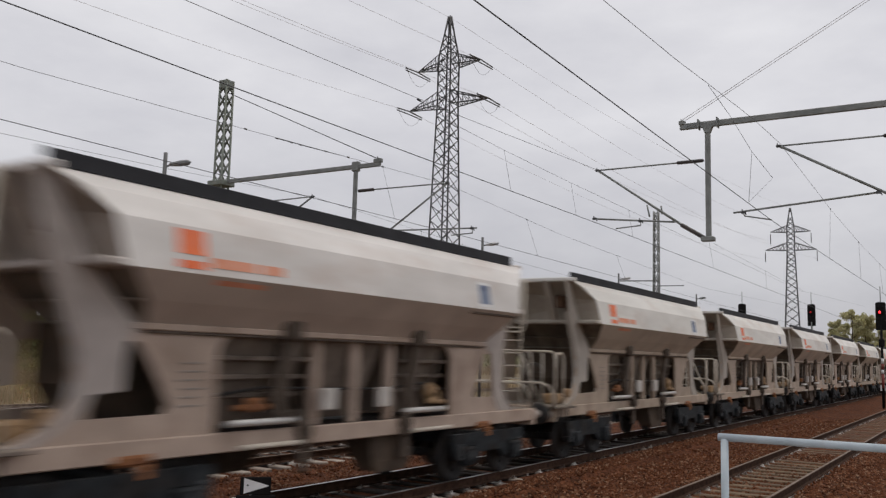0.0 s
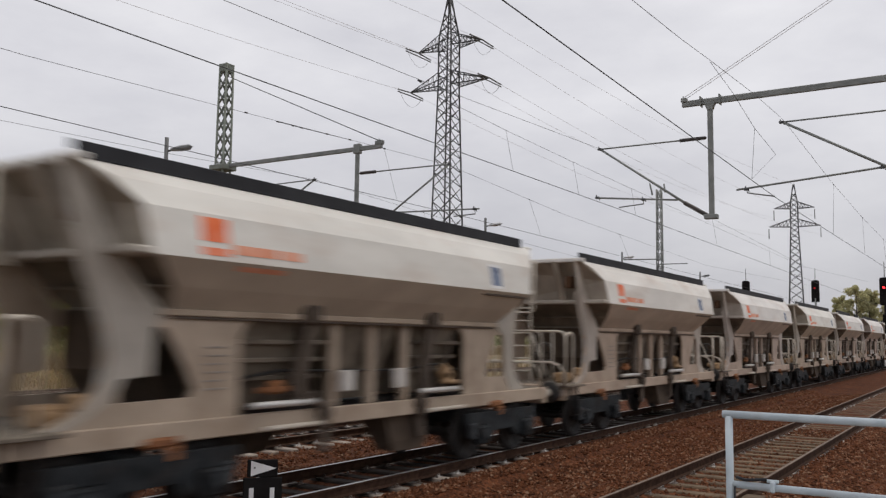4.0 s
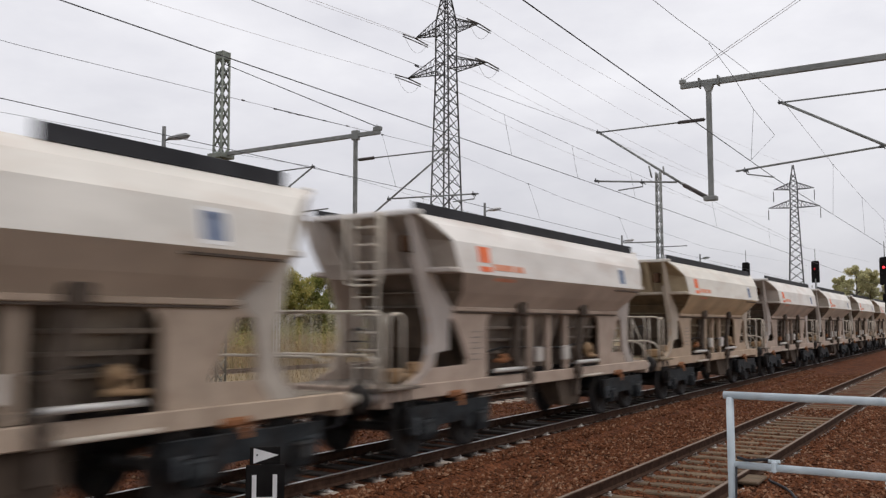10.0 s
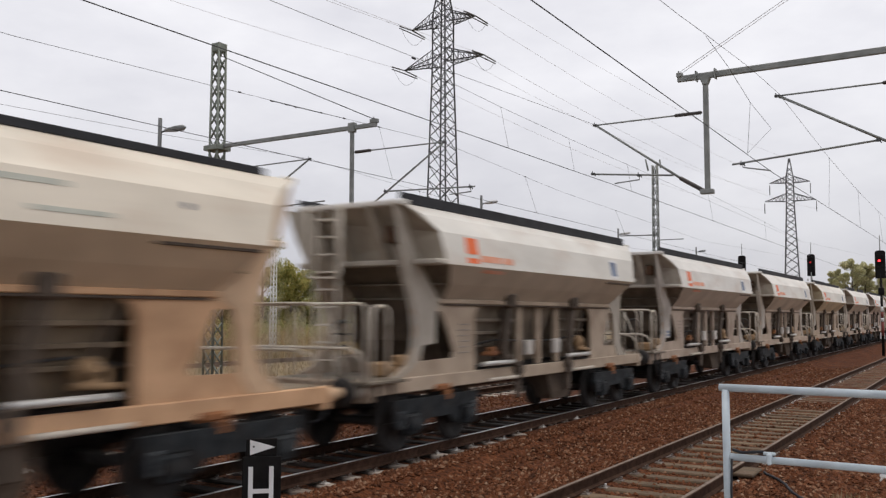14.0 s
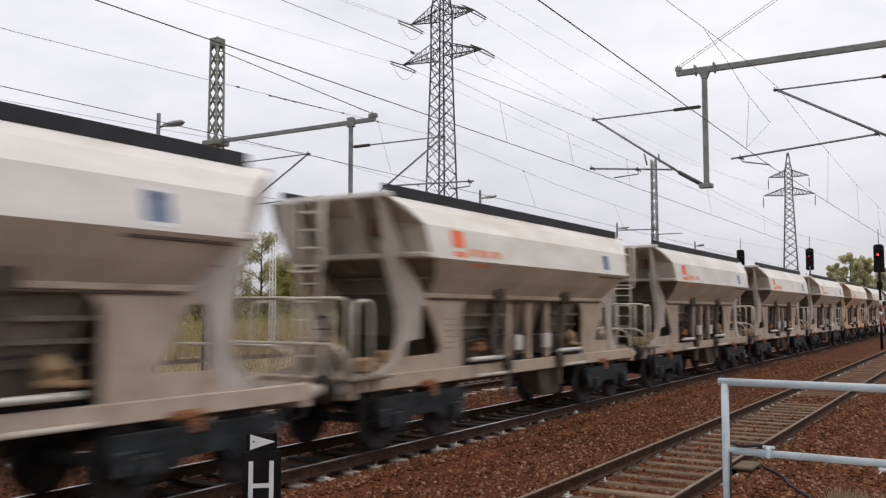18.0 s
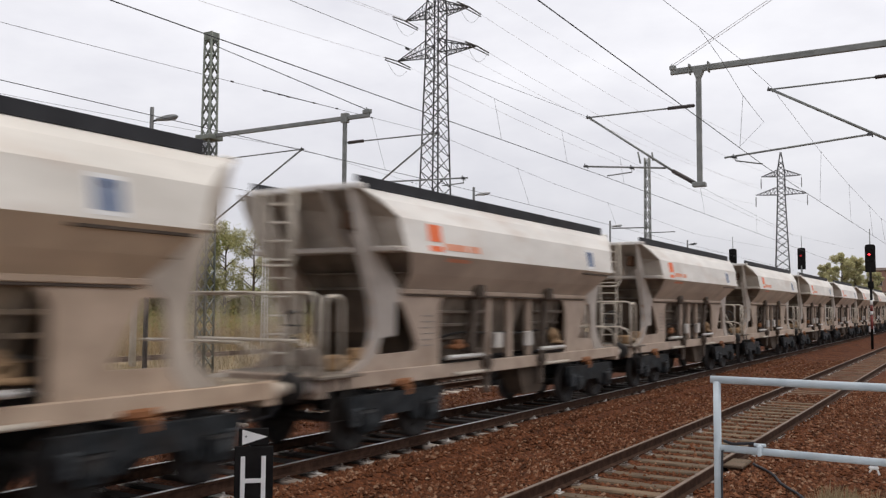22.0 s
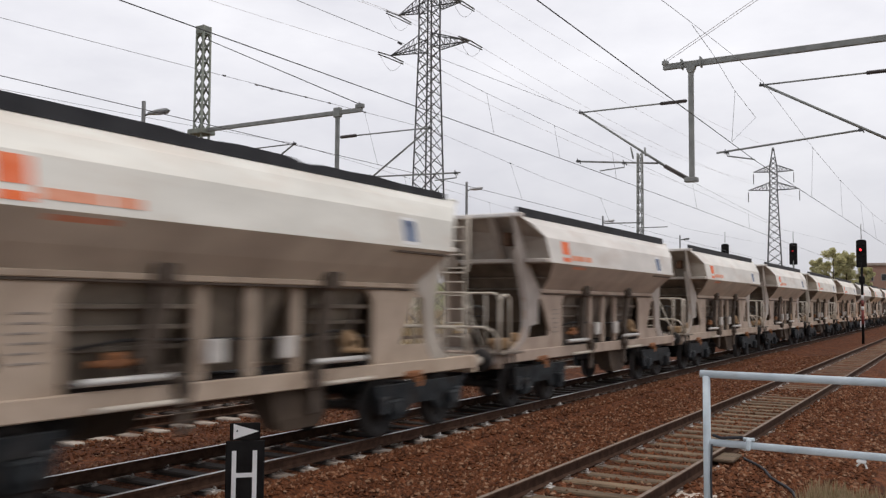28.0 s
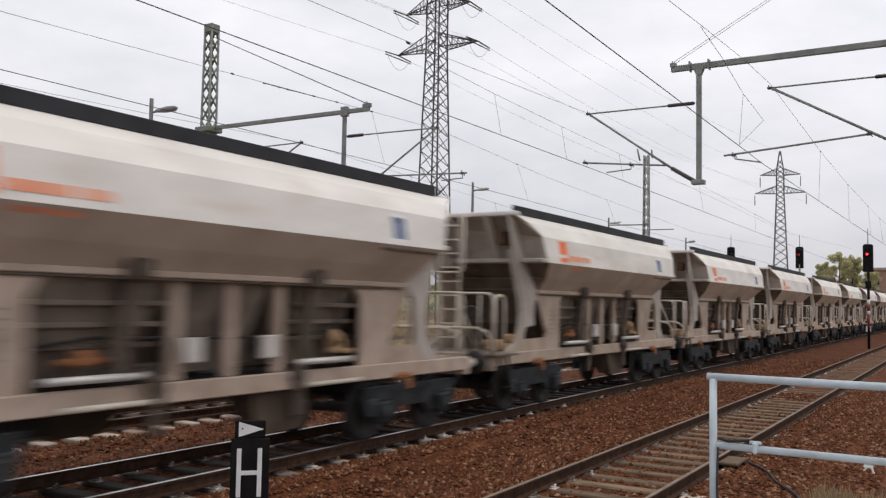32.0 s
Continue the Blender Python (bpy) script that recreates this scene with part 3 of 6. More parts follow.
def scatter_stones(name, areas, size, seed, label):
    """Loose stones as small uneven lumps, joined."""
    r = np.random.RandomState(seed)
    base = np.array([(1, 0, 0), (-1, 0, 0), (0, 1, 0), (0, -1, 0), (0, 0, 1), (0, 0, -1)], float)
    tris = np.array([(0, 2, 4), (2, 1, 4), (1, 3, 4), (3, 0, 4), (2, 0, 5), (1, 2, 5), (3, 1, 5), (0, 3, 5)])
    vs, fs, k = [], [], 0
    for x0, x1, y0, y1, count in areas:
        px, py = r.uniform(x0, x1, count), r.uniform(y0, y1, count)
        for x, y in zip(px, py):
            rail_gap = min(abs(abs(y - c) - 0.75) for c in TRACKS.values())
            if rail_gap < 0.1:
                continue
            z = bed_height(x, y)
            sc = size * r.uniform(0.55, 1.35)
            q = base * r.uniform(0.6, 1.2, (6, 3)) * sc + r.uniform(-0.25, 0.25, (6, 3)) * sc
            q[:, 2] *= 0.75
            vs.append(q + (x, y, z + sc * 0.25))
            fs.append(tris + k)
            k += 6
    me = bpy.data.meshes.new(name)
    me.from_pydata(np.concatenate(vs).tolist(), [], np.concatenate(fs).tolist())
    me.materials.append(STONES)
    return tagged(new(name, me), label, "ballast", kind="stuff")


scatter_stones("ballast_stones", [(4, 12, 4.8, 7.75, 8400), (12, 24, 4.8, 7.75, 8400), (8, 14, 1.2, 3.0, 4500), (14, 30, 1.2, 3.0, 6500),
                                  (8, 26, 3.0, 4.9, 4200), (24, 45, 4.8, 8.0, 6000), (6, 24, 7.35, 7.78, 2600), (24, 46, 7.35, 7.95, 2600), (5, 24, 9.9, 12.8, 7000)], 0.036, 11,
               "loose red-brown ballast stones between the tracks")

# ---- the hopper wagon ----
def build_wagon():
    w = thing("hopper_wagon", "white hopper wagon with dusty beige underframe in a moving freight train", "wagon", "train wagons")
    # half outline of the hopper: y, z, and where it ends along the wagon
    rows = [(0.0, 4.03, 5.2), (1.04, 4.0, 5.2), (1.23, 3.83, 4.85), (1.41, 3.56, 4.56), (1.50, 3.03, 4.45)]
    shell = Form()
    xs_ = [-1, -0.5, 0, 0.5, 1]
    for s in (-1, 1):
        verts = [(t * e - (0.13 if t == -1 else (0.17 * (4.0 - z) if t == 1 else 0.0)), s * y, z) for y, z, e in rows for t in xs_]
        n = len(xs_)
        shell.add(verts, [(i * n + j, i * n + j + 1, (i + 1) * n + j + 1, (i + 1) * n + j) for i in range(len(rows) - 1) for j in range(n - 1)])
    part("hopper_shell", shell, PAINT, w, "white painted upper hopper with dust streaks")
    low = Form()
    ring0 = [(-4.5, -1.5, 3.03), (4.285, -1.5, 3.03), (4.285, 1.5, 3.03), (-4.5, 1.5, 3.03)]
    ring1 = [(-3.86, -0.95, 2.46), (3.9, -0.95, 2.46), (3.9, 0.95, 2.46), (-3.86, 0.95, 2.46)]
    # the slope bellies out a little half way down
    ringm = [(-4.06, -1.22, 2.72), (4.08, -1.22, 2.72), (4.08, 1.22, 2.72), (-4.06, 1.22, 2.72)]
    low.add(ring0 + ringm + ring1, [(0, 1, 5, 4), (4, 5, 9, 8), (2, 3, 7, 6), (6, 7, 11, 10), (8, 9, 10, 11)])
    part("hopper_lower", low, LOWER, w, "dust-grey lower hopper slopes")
    # end slopes: the shade below the ledge is part of their colour
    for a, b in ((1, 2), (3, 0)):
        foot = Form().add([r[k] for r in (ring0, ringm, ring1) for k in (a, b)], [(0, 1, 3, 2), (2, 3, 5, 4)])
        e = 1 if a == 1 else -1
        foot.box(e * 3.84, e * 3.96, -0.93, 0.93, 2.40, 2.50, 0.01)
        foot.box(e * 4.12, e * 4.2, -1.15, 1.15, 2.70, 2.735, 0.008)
        part("hopper_foot", foot, FOOT, w, "brown grimy slope under the hopper end with shade in its colour")
    for e in (-1, 1):
        end = Form()
        o = 0.13 if e < 0 else 0.0
        q = 0.0 if e < 0 else 0.17
        prof = [(1.50, 3.03, 4.45 + o - 0.97 * q), (1.41, 3.55, 4.54 + o - 0.44 * q), (1.23, 3.82, 4.83 + o), (1.04, 3.99, 5.15 + o)]
        loop = [(e * x, -y, z) for y, z, x in prof] + [(e * x, y, z) for y, z, x in reversed(prof)]
        n = len(loop)
        end.add(loop, [tuple(range(n))])
        wall = part("end_wall", end, DUSTY, w, "dusty grey sloping hopper end")
        part("ledge", Form().box(e * (4.44 if e < 0 else 4.25), e * (4.7 + o if e < 0 else 4.5), -1.49, 1.49, 3.02, 3.11, 0.02), PILLAR, wall)
        part("top_flange", Form().box(e * (5.06 + o), e * (5.2 + o), -1.06 - o * 0.7, 1.06 + o * 0.7, 3.955, 4.045, 0.015), PAINT, wall)
        for y in (-0.42, 0.42):
            part("rib", Form().add([(e * (x + o), y + d, z) for x, z in ((4.68, 3.1), (5.22, 3.97), (5.1, 3.97), (4.5, 3.1)) for d in (-0.06, 0.06)],
                                   [(0, 1, 3, 2), (2, 3, 5, 4), (4, 5, 7, 6), (6, 7, 1, 0), (0, 2, 4, 6), (1, 7, 5, 3)]), DUSTY, wall)
        if e < 0:
            # the far corner of the end is drawn out into a curved wing
            wing, edge = Form(), [(-5.36, 1.28, 3.98), (-5.34, 1.22, 3.75), (-5.28, 1.13, 3.45), (-5.2, 1.05, 3.2), (-5.05, 0.98, 2.95)]
            wing.add([(x + d, y - i, z) for x, y, z in edge for d, i in ((0, 0), (0.2, 0.4), (0.23, 0.4), (0.03, 0))],
                     [(4 * k + j, 4 * k + (j + 1) % 4, 4 * k + 4 + (j + 1) % 4, 4 * k + 4 + j) for k in range(4) for j in range(4)] + [(3, 2, 1, 0), (16, 17, 18, 19)])
            part("corner_wing", wing, DUSTY, wall)
        for s in (-1, 1):
            # side plate with the round cut-out towards the coupling and a triangular hole
            if e < 0:
                out = [(-5.45, 1.19), (-2.75, 1.19), (-2.75, 2.39), (-3.6, 2.385), (-3.97, 2.43), (-4.1, 2.57), (-4.57, 3.02), (-5.04, 2.96), (-4.87, 2.6),
                       (-4.70, 2.1), (-4.70, 1.7), (-5.0, 1.36)]
                hole = [(-4.55, 1.43), (-3.52, 1.45), (-3.46, 1.55), (-3.6, 1.8), (-3.88, 2.2), (-3.95, 2.26), (-4.04, 2.27), (-4.09, 2.25), (-4.11, 2.0),
                        (-4.12, 1.73), (-4.48, 1.70), (-4.54, 1.55)]
                outer = [(-5.40, 3.98), (-5.31, 3.69), (-5.19, 3.27), (-5.06, 2.97), (-4.89, 2.6), (-4.74, 2.23), (-4.68, 1.92), (-4.74, 1.62), (-4.93, 1.38), (-5.18, 1.25), (-5.42, 1.195)]
                inner = [(-5.14, 1.195), (-4.92, 1.30), (-4.72, 1.43), (-4.58, 1.57), (-4.49, 1.69), (-4.12, 1.72), (-4.11, 2.0), (-4.09, 2.25), (-4.04, 2.30), (-3.99, 2.44), (-4.11, 2.57), (-4.36, 2.8), (-4.57, 3.04), (-4.92, 3.55), (-5.15, 3.98)]
            else:
                out = [(-5.12, 1.19), (-2.75, 1.19), (-2.75, 2.39), (-3.45, 2.39), (-3.66, 2.48), (-4.07, 2.86), (-4.33, 3.02), (-4.85, 3.02), (-4.70, 2.63),
                       (-4.60, 2.22), (-4.57, 1.88), (-4.70, 1.52)]
                hole = [(-4.24, 1.46), (-3.55, 1.47), (-3.5, 1.53), (-3.66, 1.78), (-3.84, 2.08), (-3.93, 2.24), (-4.03, 2.27), (-4.16, 2.25), (-4.20, 2.08),
                        (-4.23, 1.90), (-4.25, 1.74), (-4.26, 1.55)]
                outer = [(-5.22, 3.96), (-5.12, 3.6), (-4.97, 3.2), (-4.82, 2.9), (-4.70, 2.55), (-4.60, 2.2), (-4.57, 1.88), (-4.62, 1.65), (-4.78, 1.43), (-5.08, 1.195)]
                inner = [(-4.5, 1.195), (-4.29, 1.46), (-4.27, 1.75), (-4.22, 2.08), (-4.17, 2.26), (-3.98, 2.36), (-3.9, 2.5), (-4.15, 2.85), (-4.4, 3.06), (-4.75, 3.5), (-5.0, 3.96)]
            if e > 0:
                out, hole, outer, inner = [[(-x, z) for x, z in line] for line in (out, hole, outer, inner)]
            part("side_plate", Form().prism(out, "y", s * 0.90, s * 0.962, hole), FRAME, w, "beige side plate with a triangular cut-out")
            part("end_pillar", Form().prism(outer + inner, "y", s * 0.955, s * 0.978), PILLAR, w, "pale curved pillar plate from roof to sole bar")
            if s < 0:
                # rim turned in along the round cut-out, and the rounded corner of the window beside it
                rim = Form()
                for (xa, za), (xb, zb) in zip(outer[2:], outer[3:]):
                    rim.add([(xa, s * y, za) for y in (0.86, 0.99)] + [(xb, s * y, zb) for y in (0.86, 0.99)] + [(xa - e * 0.018, s * y, za) for y in (0.86, 0.99)] + [(xb - e * 0.018, s * y, zb) for y in (0.86, 0.99)],
                            [(0, 1, 3, 2), (4, 6, 7, 5), (0, 4, 5, 1), (2, 3, 7, 6), (0, 2, 6, 4), (1, 5, 7, 3)])
                part("pillar_rim", rim, PILLAR, w)
                bend = [(e * 2.75, 2.385)] + [(e * (2.45 + 0.3 * math.cos(k * math.pi / 12)), 2.085 + 0.3 * math.sin(k * math.pi / 12)) for k in range(7)]
                part("corner_plate", Form().prism(bend, "y", s * 0.905, s * 0.955), FRAME, w)
    for s in (-1, 1):
        part("top_board", Form().box(-5.3, 4.75, s * 1.02, s * 1.07, 3.99, 4.165, 0.008), RUBBER, w, "black rubber board along the roof edge")
        part("side_beam", Form().box(-4.0, 3.88, s * 0.90, s * 1.02, 2.395, 2.475, 0.012), FRAME, w)
        part("beam_lip", Form().box(-3.9, 3.8, s * 0.975, s * 1.0, 2.36, 2.394, 0.006), GRIME, w)
        part("sole_bar", Form().box(-5.95, 5.95, s * 0.90, s * 1.0, 0.95, 1.19, 0.015), FRAME, w, "beige sole bar with rust marks")
        for x in (-0.8, 0.1, 1.0):
            part("post", Form().box(x - 0.09, x + 0.09, s * 0.80, s * 0.90, 1.19, 2.38, 0.01), FRAME, w)
        if s > 0:
            continue
        for x in (-1.5, 1.57):
            # a hanging lever: head box above the beam, bent arm, foot below the sole bar
            lever = Form().box(x - 0.17, x + 0.17, s * 0.99, s * 1.12, 2.33, 2.62, 0.05)
            lever.box(x - 0.09, x + 0.12, s * 0.98, s * 1.08, 2.58, 2.74, 0.04)
            arm = [(x - 0.02, 2.4), (x - 0.08, 2.1), (x - 0.17, 1.8), (x - 0.22, 1.55), (x - 0.15, 1.36)]
            for (xa, za), (xb, zb) in zip(arm, arm[1:]):
                lever.prism([(xa - 0.085, za), (xa + 0.085, za), (xb + 0.085, zb), (xb - 0.085, zb)], "y", s * 0.97, s * 1.06)
            lever.tube([(x, s * 1.15, 2.45), (x, s * 0.9, 2.45)], 0.06, 10)
            part("flap_lever", lever, GRIME, w, "dark grimy flap lever")
            foot_x = x + (0.3 if x < 0 else -0.36)
            foot = Form().box(foot_x - 0.08, foot_x + 0.09, s * 1.03, s * 1.12, 0.92, 1.3, 0.03).box(foot_x - 0.05, foot_x + 0.12, s * 0.98, s * 1.08, 0.58, 0.95, 0.03)
            foot.tube([(foot_x, s * 1.15, 1.14), (foot_x, s * 0.95, 1.14)], 0.09, 12).tube([(x - 0.15, s * 1.04, 1.36), (foot_x, s * 1.08, 1.2)], 0.045, 8)
            part("lever_foot", foot, GRIME, w, "dark lever foot over the sole bar")
        for x in (-0.66, 0.67):
            part("white_box", Form().box(x - 0.14, x + 0.14, s * 0.96, s * 1.06, 1.40, 1.70, 0.015), WHITE_BOX, w, "white enamel box")
        for x0, x1, z in ((-2.62, -1.4, 1.30), (1.2, 2.4, 1.32)):
            part("pipe", Form().tube([(x0, s * 1.06, z), (x1, s * 1.06, z)], 0.045, 10), SILVER, w, "bare steel pipe")
            part("step_bar", Form().tube([(x0 + 0.2, s * 1.08, 1.0), (x1 + 0.2, s * 1.08, 1.0)], 0.035, 8), RAIL_PAINT, w)
        part("valve", Form().box(-2.2, -1.95, s * 0.88, s * 1.0, 1.42, 1.6, 0.03).tube([(-2.4, s * 0.94, 1.48), (-1.8, s * 0.94, 1.48)], 0.04, 8), RUST, w, "rust-orange valve")
        part("valve", Form().box(2.1, 2.4, s * 0.86, s * 0.98, 1.40, 1.62, 0.05).lathe([(-0.98, 0.0), (-0.98, 0.1), (-0.9, 0.15), (-0.84, 0.15)], (2.2, 0, 1.6), "y", 12).tube([(2.0, s * 0.95, 1.45), (2.55, s * 0.95, 1.42)], 0.04, 8), CLAY, w, "yellowish dusty valve housing")
        part("air_pipe", Form().tube([(-2.7, s * 0.82, 1.62), (-1.9, s * 0.84, 1.72), (-1.0, s * 0.84, 1.7), (0.9, s * 0.84, 1.66), (2.0, s * 0.84, 1.74), (2.7, s * 0.82, 1.62)], 0.022, 6), DARK, w)
        for x in (-3.9, 3.9):
            part("rust_bracket", Form().box(x - 0.28, x + 0.2, s * 0.94, s * 1.045, 0.91, 1.03, 0.03).box(x + 0.02, x + 0.2, s * 0.96, s * 1.06, 0.74, 0.93, 0.03), RUST, w, "rusty bogie bracket")
        tagged(part("lettering", lettering(s), BLACK_PRINT, w), kind="stuff")
        # prints on the upper side, laid on the sloping panel
        part("logo_square", on_panel(s, [(-3.89, -3.50, 3.24, 3.52)]), ORANGE, w, "orange square emblem")
        part("logo_foot", on_panel(s, [(-3.89, -3.50, 3.08, 3.17)]), ORANGE, w)
        part("logo_bar", on_panel(s, [(-3.42, -2.68, 3.12, 3.235), (-2.6, -2.22, 3.12, 3.235)]), ORANGE_PALE, w, "faded orange bar of print")
        part("print_bar", Form().add([(x, s * (0.95 + (z - 2.46) * 0.965 + 0.006), z) for x, z in ((-3.3, 2.93), (-2.5, 2.93), (-2.5, 2.99), (-3.3, 2.99))], [(0, 1, 2, 3)]), ORANGE_PALE, w)
        part("blue_sign", on_panel(s, [(2.83, 3.19, 3.125, 3.455)]), BLUE, w, "blue pictogram panel with pale border")
        part("sign_figure", on_panel(s, [(2.96, 3.06, 3.36, 3.43)], 0.010), BLUE_DARK, w)
        part("sign_plate", on_panel(s, [(2.79, 3.23, 3.075, 3.505)], 0.003), WHITE, w, "white sign plate with a dark edge")
        part("shadow_rail", Form().box(2.6, 4.2, s * 1.42, s * 1.455, 2.94, 2.985, 0.008), GRIME, w)
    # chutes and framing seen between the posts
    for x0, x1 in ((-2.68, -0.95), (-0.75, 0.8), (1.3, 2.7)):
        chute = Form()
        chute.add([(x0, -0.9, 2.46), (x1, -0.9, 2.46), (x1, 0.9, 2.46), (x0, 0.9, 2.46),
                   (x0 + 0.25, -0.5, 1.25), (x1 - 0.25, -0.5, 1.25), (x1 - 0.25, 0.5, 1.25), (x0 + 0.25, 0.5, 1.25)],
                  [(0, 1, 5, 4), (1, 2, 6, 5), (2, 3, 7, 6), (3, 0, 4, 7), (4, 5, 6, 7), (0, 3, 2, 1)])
        part("chute", chute, CHUTE, w, "dusty discharge chute with shade in its colour")
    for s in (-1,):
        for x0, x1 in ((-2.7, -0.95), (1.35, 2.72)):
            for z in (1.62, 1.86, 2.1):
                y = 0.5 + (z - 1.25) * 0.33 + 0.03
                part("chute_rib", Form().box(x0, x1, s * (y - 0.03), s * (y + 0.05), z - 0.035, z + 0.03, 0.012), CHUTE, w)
    # added dark plate that stands for the shaded space behind the arch
    part("bulkhead", Form().add([(-4.0, -0.88, 2.46), (-4.0, 0.88, 2.46), (-4.0, 0.88, 1.75), (-4.0, -0.88, 1.75), (-3.6, 0.88, 1.2), (-3.6, -0.88, 1.2)], [(0, 1, 2, 3), (3, 2, 4, 5)]), OUTLET, w, "dark brown sloping plate added for the shade under the hopper")
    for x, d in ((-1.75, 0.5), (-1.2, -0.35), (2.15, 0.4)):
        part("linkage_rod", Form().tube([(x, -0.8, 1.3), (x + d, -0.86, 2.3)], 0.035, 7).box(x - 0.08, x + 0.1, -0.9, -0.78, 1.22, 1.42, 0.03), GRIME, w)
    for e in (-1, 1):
        # upright dark plate, added to give the shade under each hopper end
        part("bulkhead", Form().box(e * 3.28, e * 3.36, -0.88, 0.88, 1.2, 2.45, 0.01), OUTLET, w, "dark brown plate added for the shade under the hopper end")
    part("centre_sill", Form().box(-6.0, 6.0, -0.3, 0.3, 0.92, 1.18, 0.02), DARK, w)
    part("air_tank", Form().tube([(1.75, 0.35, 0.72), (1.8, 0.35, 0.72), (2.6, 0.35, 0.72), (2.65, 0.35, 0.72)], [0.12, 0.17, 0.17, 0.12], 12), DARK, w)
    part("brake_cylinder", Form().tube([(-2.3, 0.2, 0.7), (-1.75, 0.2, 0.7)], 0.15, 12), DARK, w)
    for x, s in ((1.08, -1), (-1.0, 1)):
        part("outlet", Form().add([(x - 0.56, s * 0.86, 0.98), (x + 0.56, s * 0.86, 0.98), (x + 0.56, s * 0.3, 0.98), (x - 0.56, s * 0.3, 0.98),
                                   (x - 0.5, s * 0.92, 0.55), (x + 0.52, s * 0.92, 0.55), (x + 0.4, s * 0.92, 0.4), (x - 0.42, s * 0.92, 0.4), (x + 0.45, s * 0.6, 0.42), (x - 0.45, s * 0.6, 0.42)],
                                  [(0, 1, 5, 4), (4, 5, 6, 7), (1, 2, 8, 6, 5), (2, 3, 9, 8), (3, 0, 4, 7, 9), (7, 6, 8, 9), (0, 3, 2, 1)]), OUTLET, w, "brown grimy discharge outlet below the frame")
    for e in (-1, 1):
        part("end_platform", Form().box(e * 4.6, e * 5.98, -0.9, 0.9, 1.15, 1.2, 0.01), FOOT, w)
        part("headstock", Form().box(e * 5.9, e * 6.06, -1.02, 1.02, 0.86, 1.19, 0.02), FRAME, w)
        for s in (-1, 1):
            buf = part("buffer", Form().lathe([(e * 6.05, 0.0), (e * 6.05, 0.12), (e * 6.3, 0.1), (e * 6.3, 0.075), (e * 6.43, 0.075)], (0, s * 0.875, 1.05), "x", 14), PILLAR, w, "pale buffer housing")
            part("buffer_head", Form().lathe([(e * 6.42, 0.075), (e * 6.43, 0.21), (e * 6.46, 0.225), (e * 6.49, 0.2), (e * 6.5, 0.0)], (0, s * 0.875, 1.05), "x", 16), DARK, buf)
            if s < 0:
                part("brake_hose", Form().tube([(e * 6.06, s * 0.35, 1.0), (e * 6.2, s * 0.36, 0.8), (e * 6.32, s * 0.34, 0.62), (e * 6.42, s * 0.2, 0.55)], 0.028, 8), RUBBER, w)
        part("coupling_hook", Form().box(e * 6.06, e * 6.36, -0.06, 0.06, 0.96, 1.1, 0.02).tube([(e * 6.3, -0.09, 1.0), (e * 6.42, -0.09, 0.8), (e * 6.5, 0.0, 0.74), (e * 6.42, 0.09, 0.8), (e * 6.3, 0.09, 1.0)], 0.022, 8), DARK, w)
    # end railing, hoops, ladder at the platform end
    rail = Form()
    rail.tube([(-6.3, -1.15, 1.2), (-6.3, -1.15, 2.22), (-6.3, -1.12, 2.32), (-6.3, -1.03, 2.36), (-6.3, 1.03, 2.36), (-6.3, 1.12, 2.32), (-6.3, 1.15, 2.22), (-6.3, 1.15, 1.2)], 0.024, 8)
    part("end_railing", rail, RAIL_PAINT, w, "pale tubular end railing")
    part("middle_rail", Form().tube([(-6.3, 1.15, 1.69), (-6.3, -0.82, 1.69), (-6.3, -1.0, 1.63), (-6.3, -1.1, 1.5), (-6.3, -1.1, 1.2)], 0.024, 8), RAIL_PAINT, w)
    for y in (-0.85, -0.35, 0.15, 0.85):
        part("railing_post", Form().tube([(-6.3, y, 1.2), (-6.3, y, 2.36)], 0.02, 6), RAIL_PAINT, w)
    part("railing_brace", Form().tube([(-6.3, -0.8, 1.25), (-6.3, -0.35, 2.3)], 0.018, 6), RAIL_PAINT, w)
    for s in (-1, 1):
        part("grab_hoop", Form().tube([(x, s * 1.0, z) for x, z in ((-5.95, 1.2), (-5.95, 2.2), (-5.9, 2.3), (-5.8, 2.33), (-5.66, 2.33), (-5.57, 2.28), (-5.54, 2.18), (-5.54, 1.2))], 0.026, 8), RAIL_PAINT, w)
        if s < 0:
            part("platform_step", Form().box(-6.3, -5.25, s * 0.9, s * 1.18, 1.15, 1.2, 0.01), FOOT, w)
        if s < 0:
            part("step_iron", Form().tube([(-6.0, s * 1.12, 1.15), (-6.0, s * 1.16, 0.55), (-5.6, s * 1.16, 0.55), (-5.6, s * 1.12, 1.15)], 0.022, 6), DARK, w)
    part("end_railing", Form().tube([(5.62, -1.1, 1.2), (5.62, -1.1, 2.2), (5.62, -1.07, 2.31), (5.62, -0.98, 2.35), (5.62, 1.0, 2.35), (5.62, 1.1, 2.27), (5.62, 1.1, 1.2)], 0.022, 8), RAIL_PAINT, w, "pale tubular end railing")
    part("middle_rail", Form().tube([(5.62, 1.1, 1.70), (5.62, -0.75, 1.70), (5.64, -0.95, 1.64), (5.66, -1.04, 1.5), (5.66, -1.04, 1.2)], 0.022, 8), RAIL_PAINT, w)
    part("brake_gear", Form().box(-5.35, -4.98, -0.75, -0.45, 1.2, 1.44, 0.04).tube([(-5.1, -0.86, 1.3), (-5.1, -0.3, 1.36)], 0.07, 10).box(-5.0, -4.86, -0.9, -0.7, 1.36, 1.55, 0.03), CLAY, w, "dusty brake gear on the end platform")
    lad = Form()
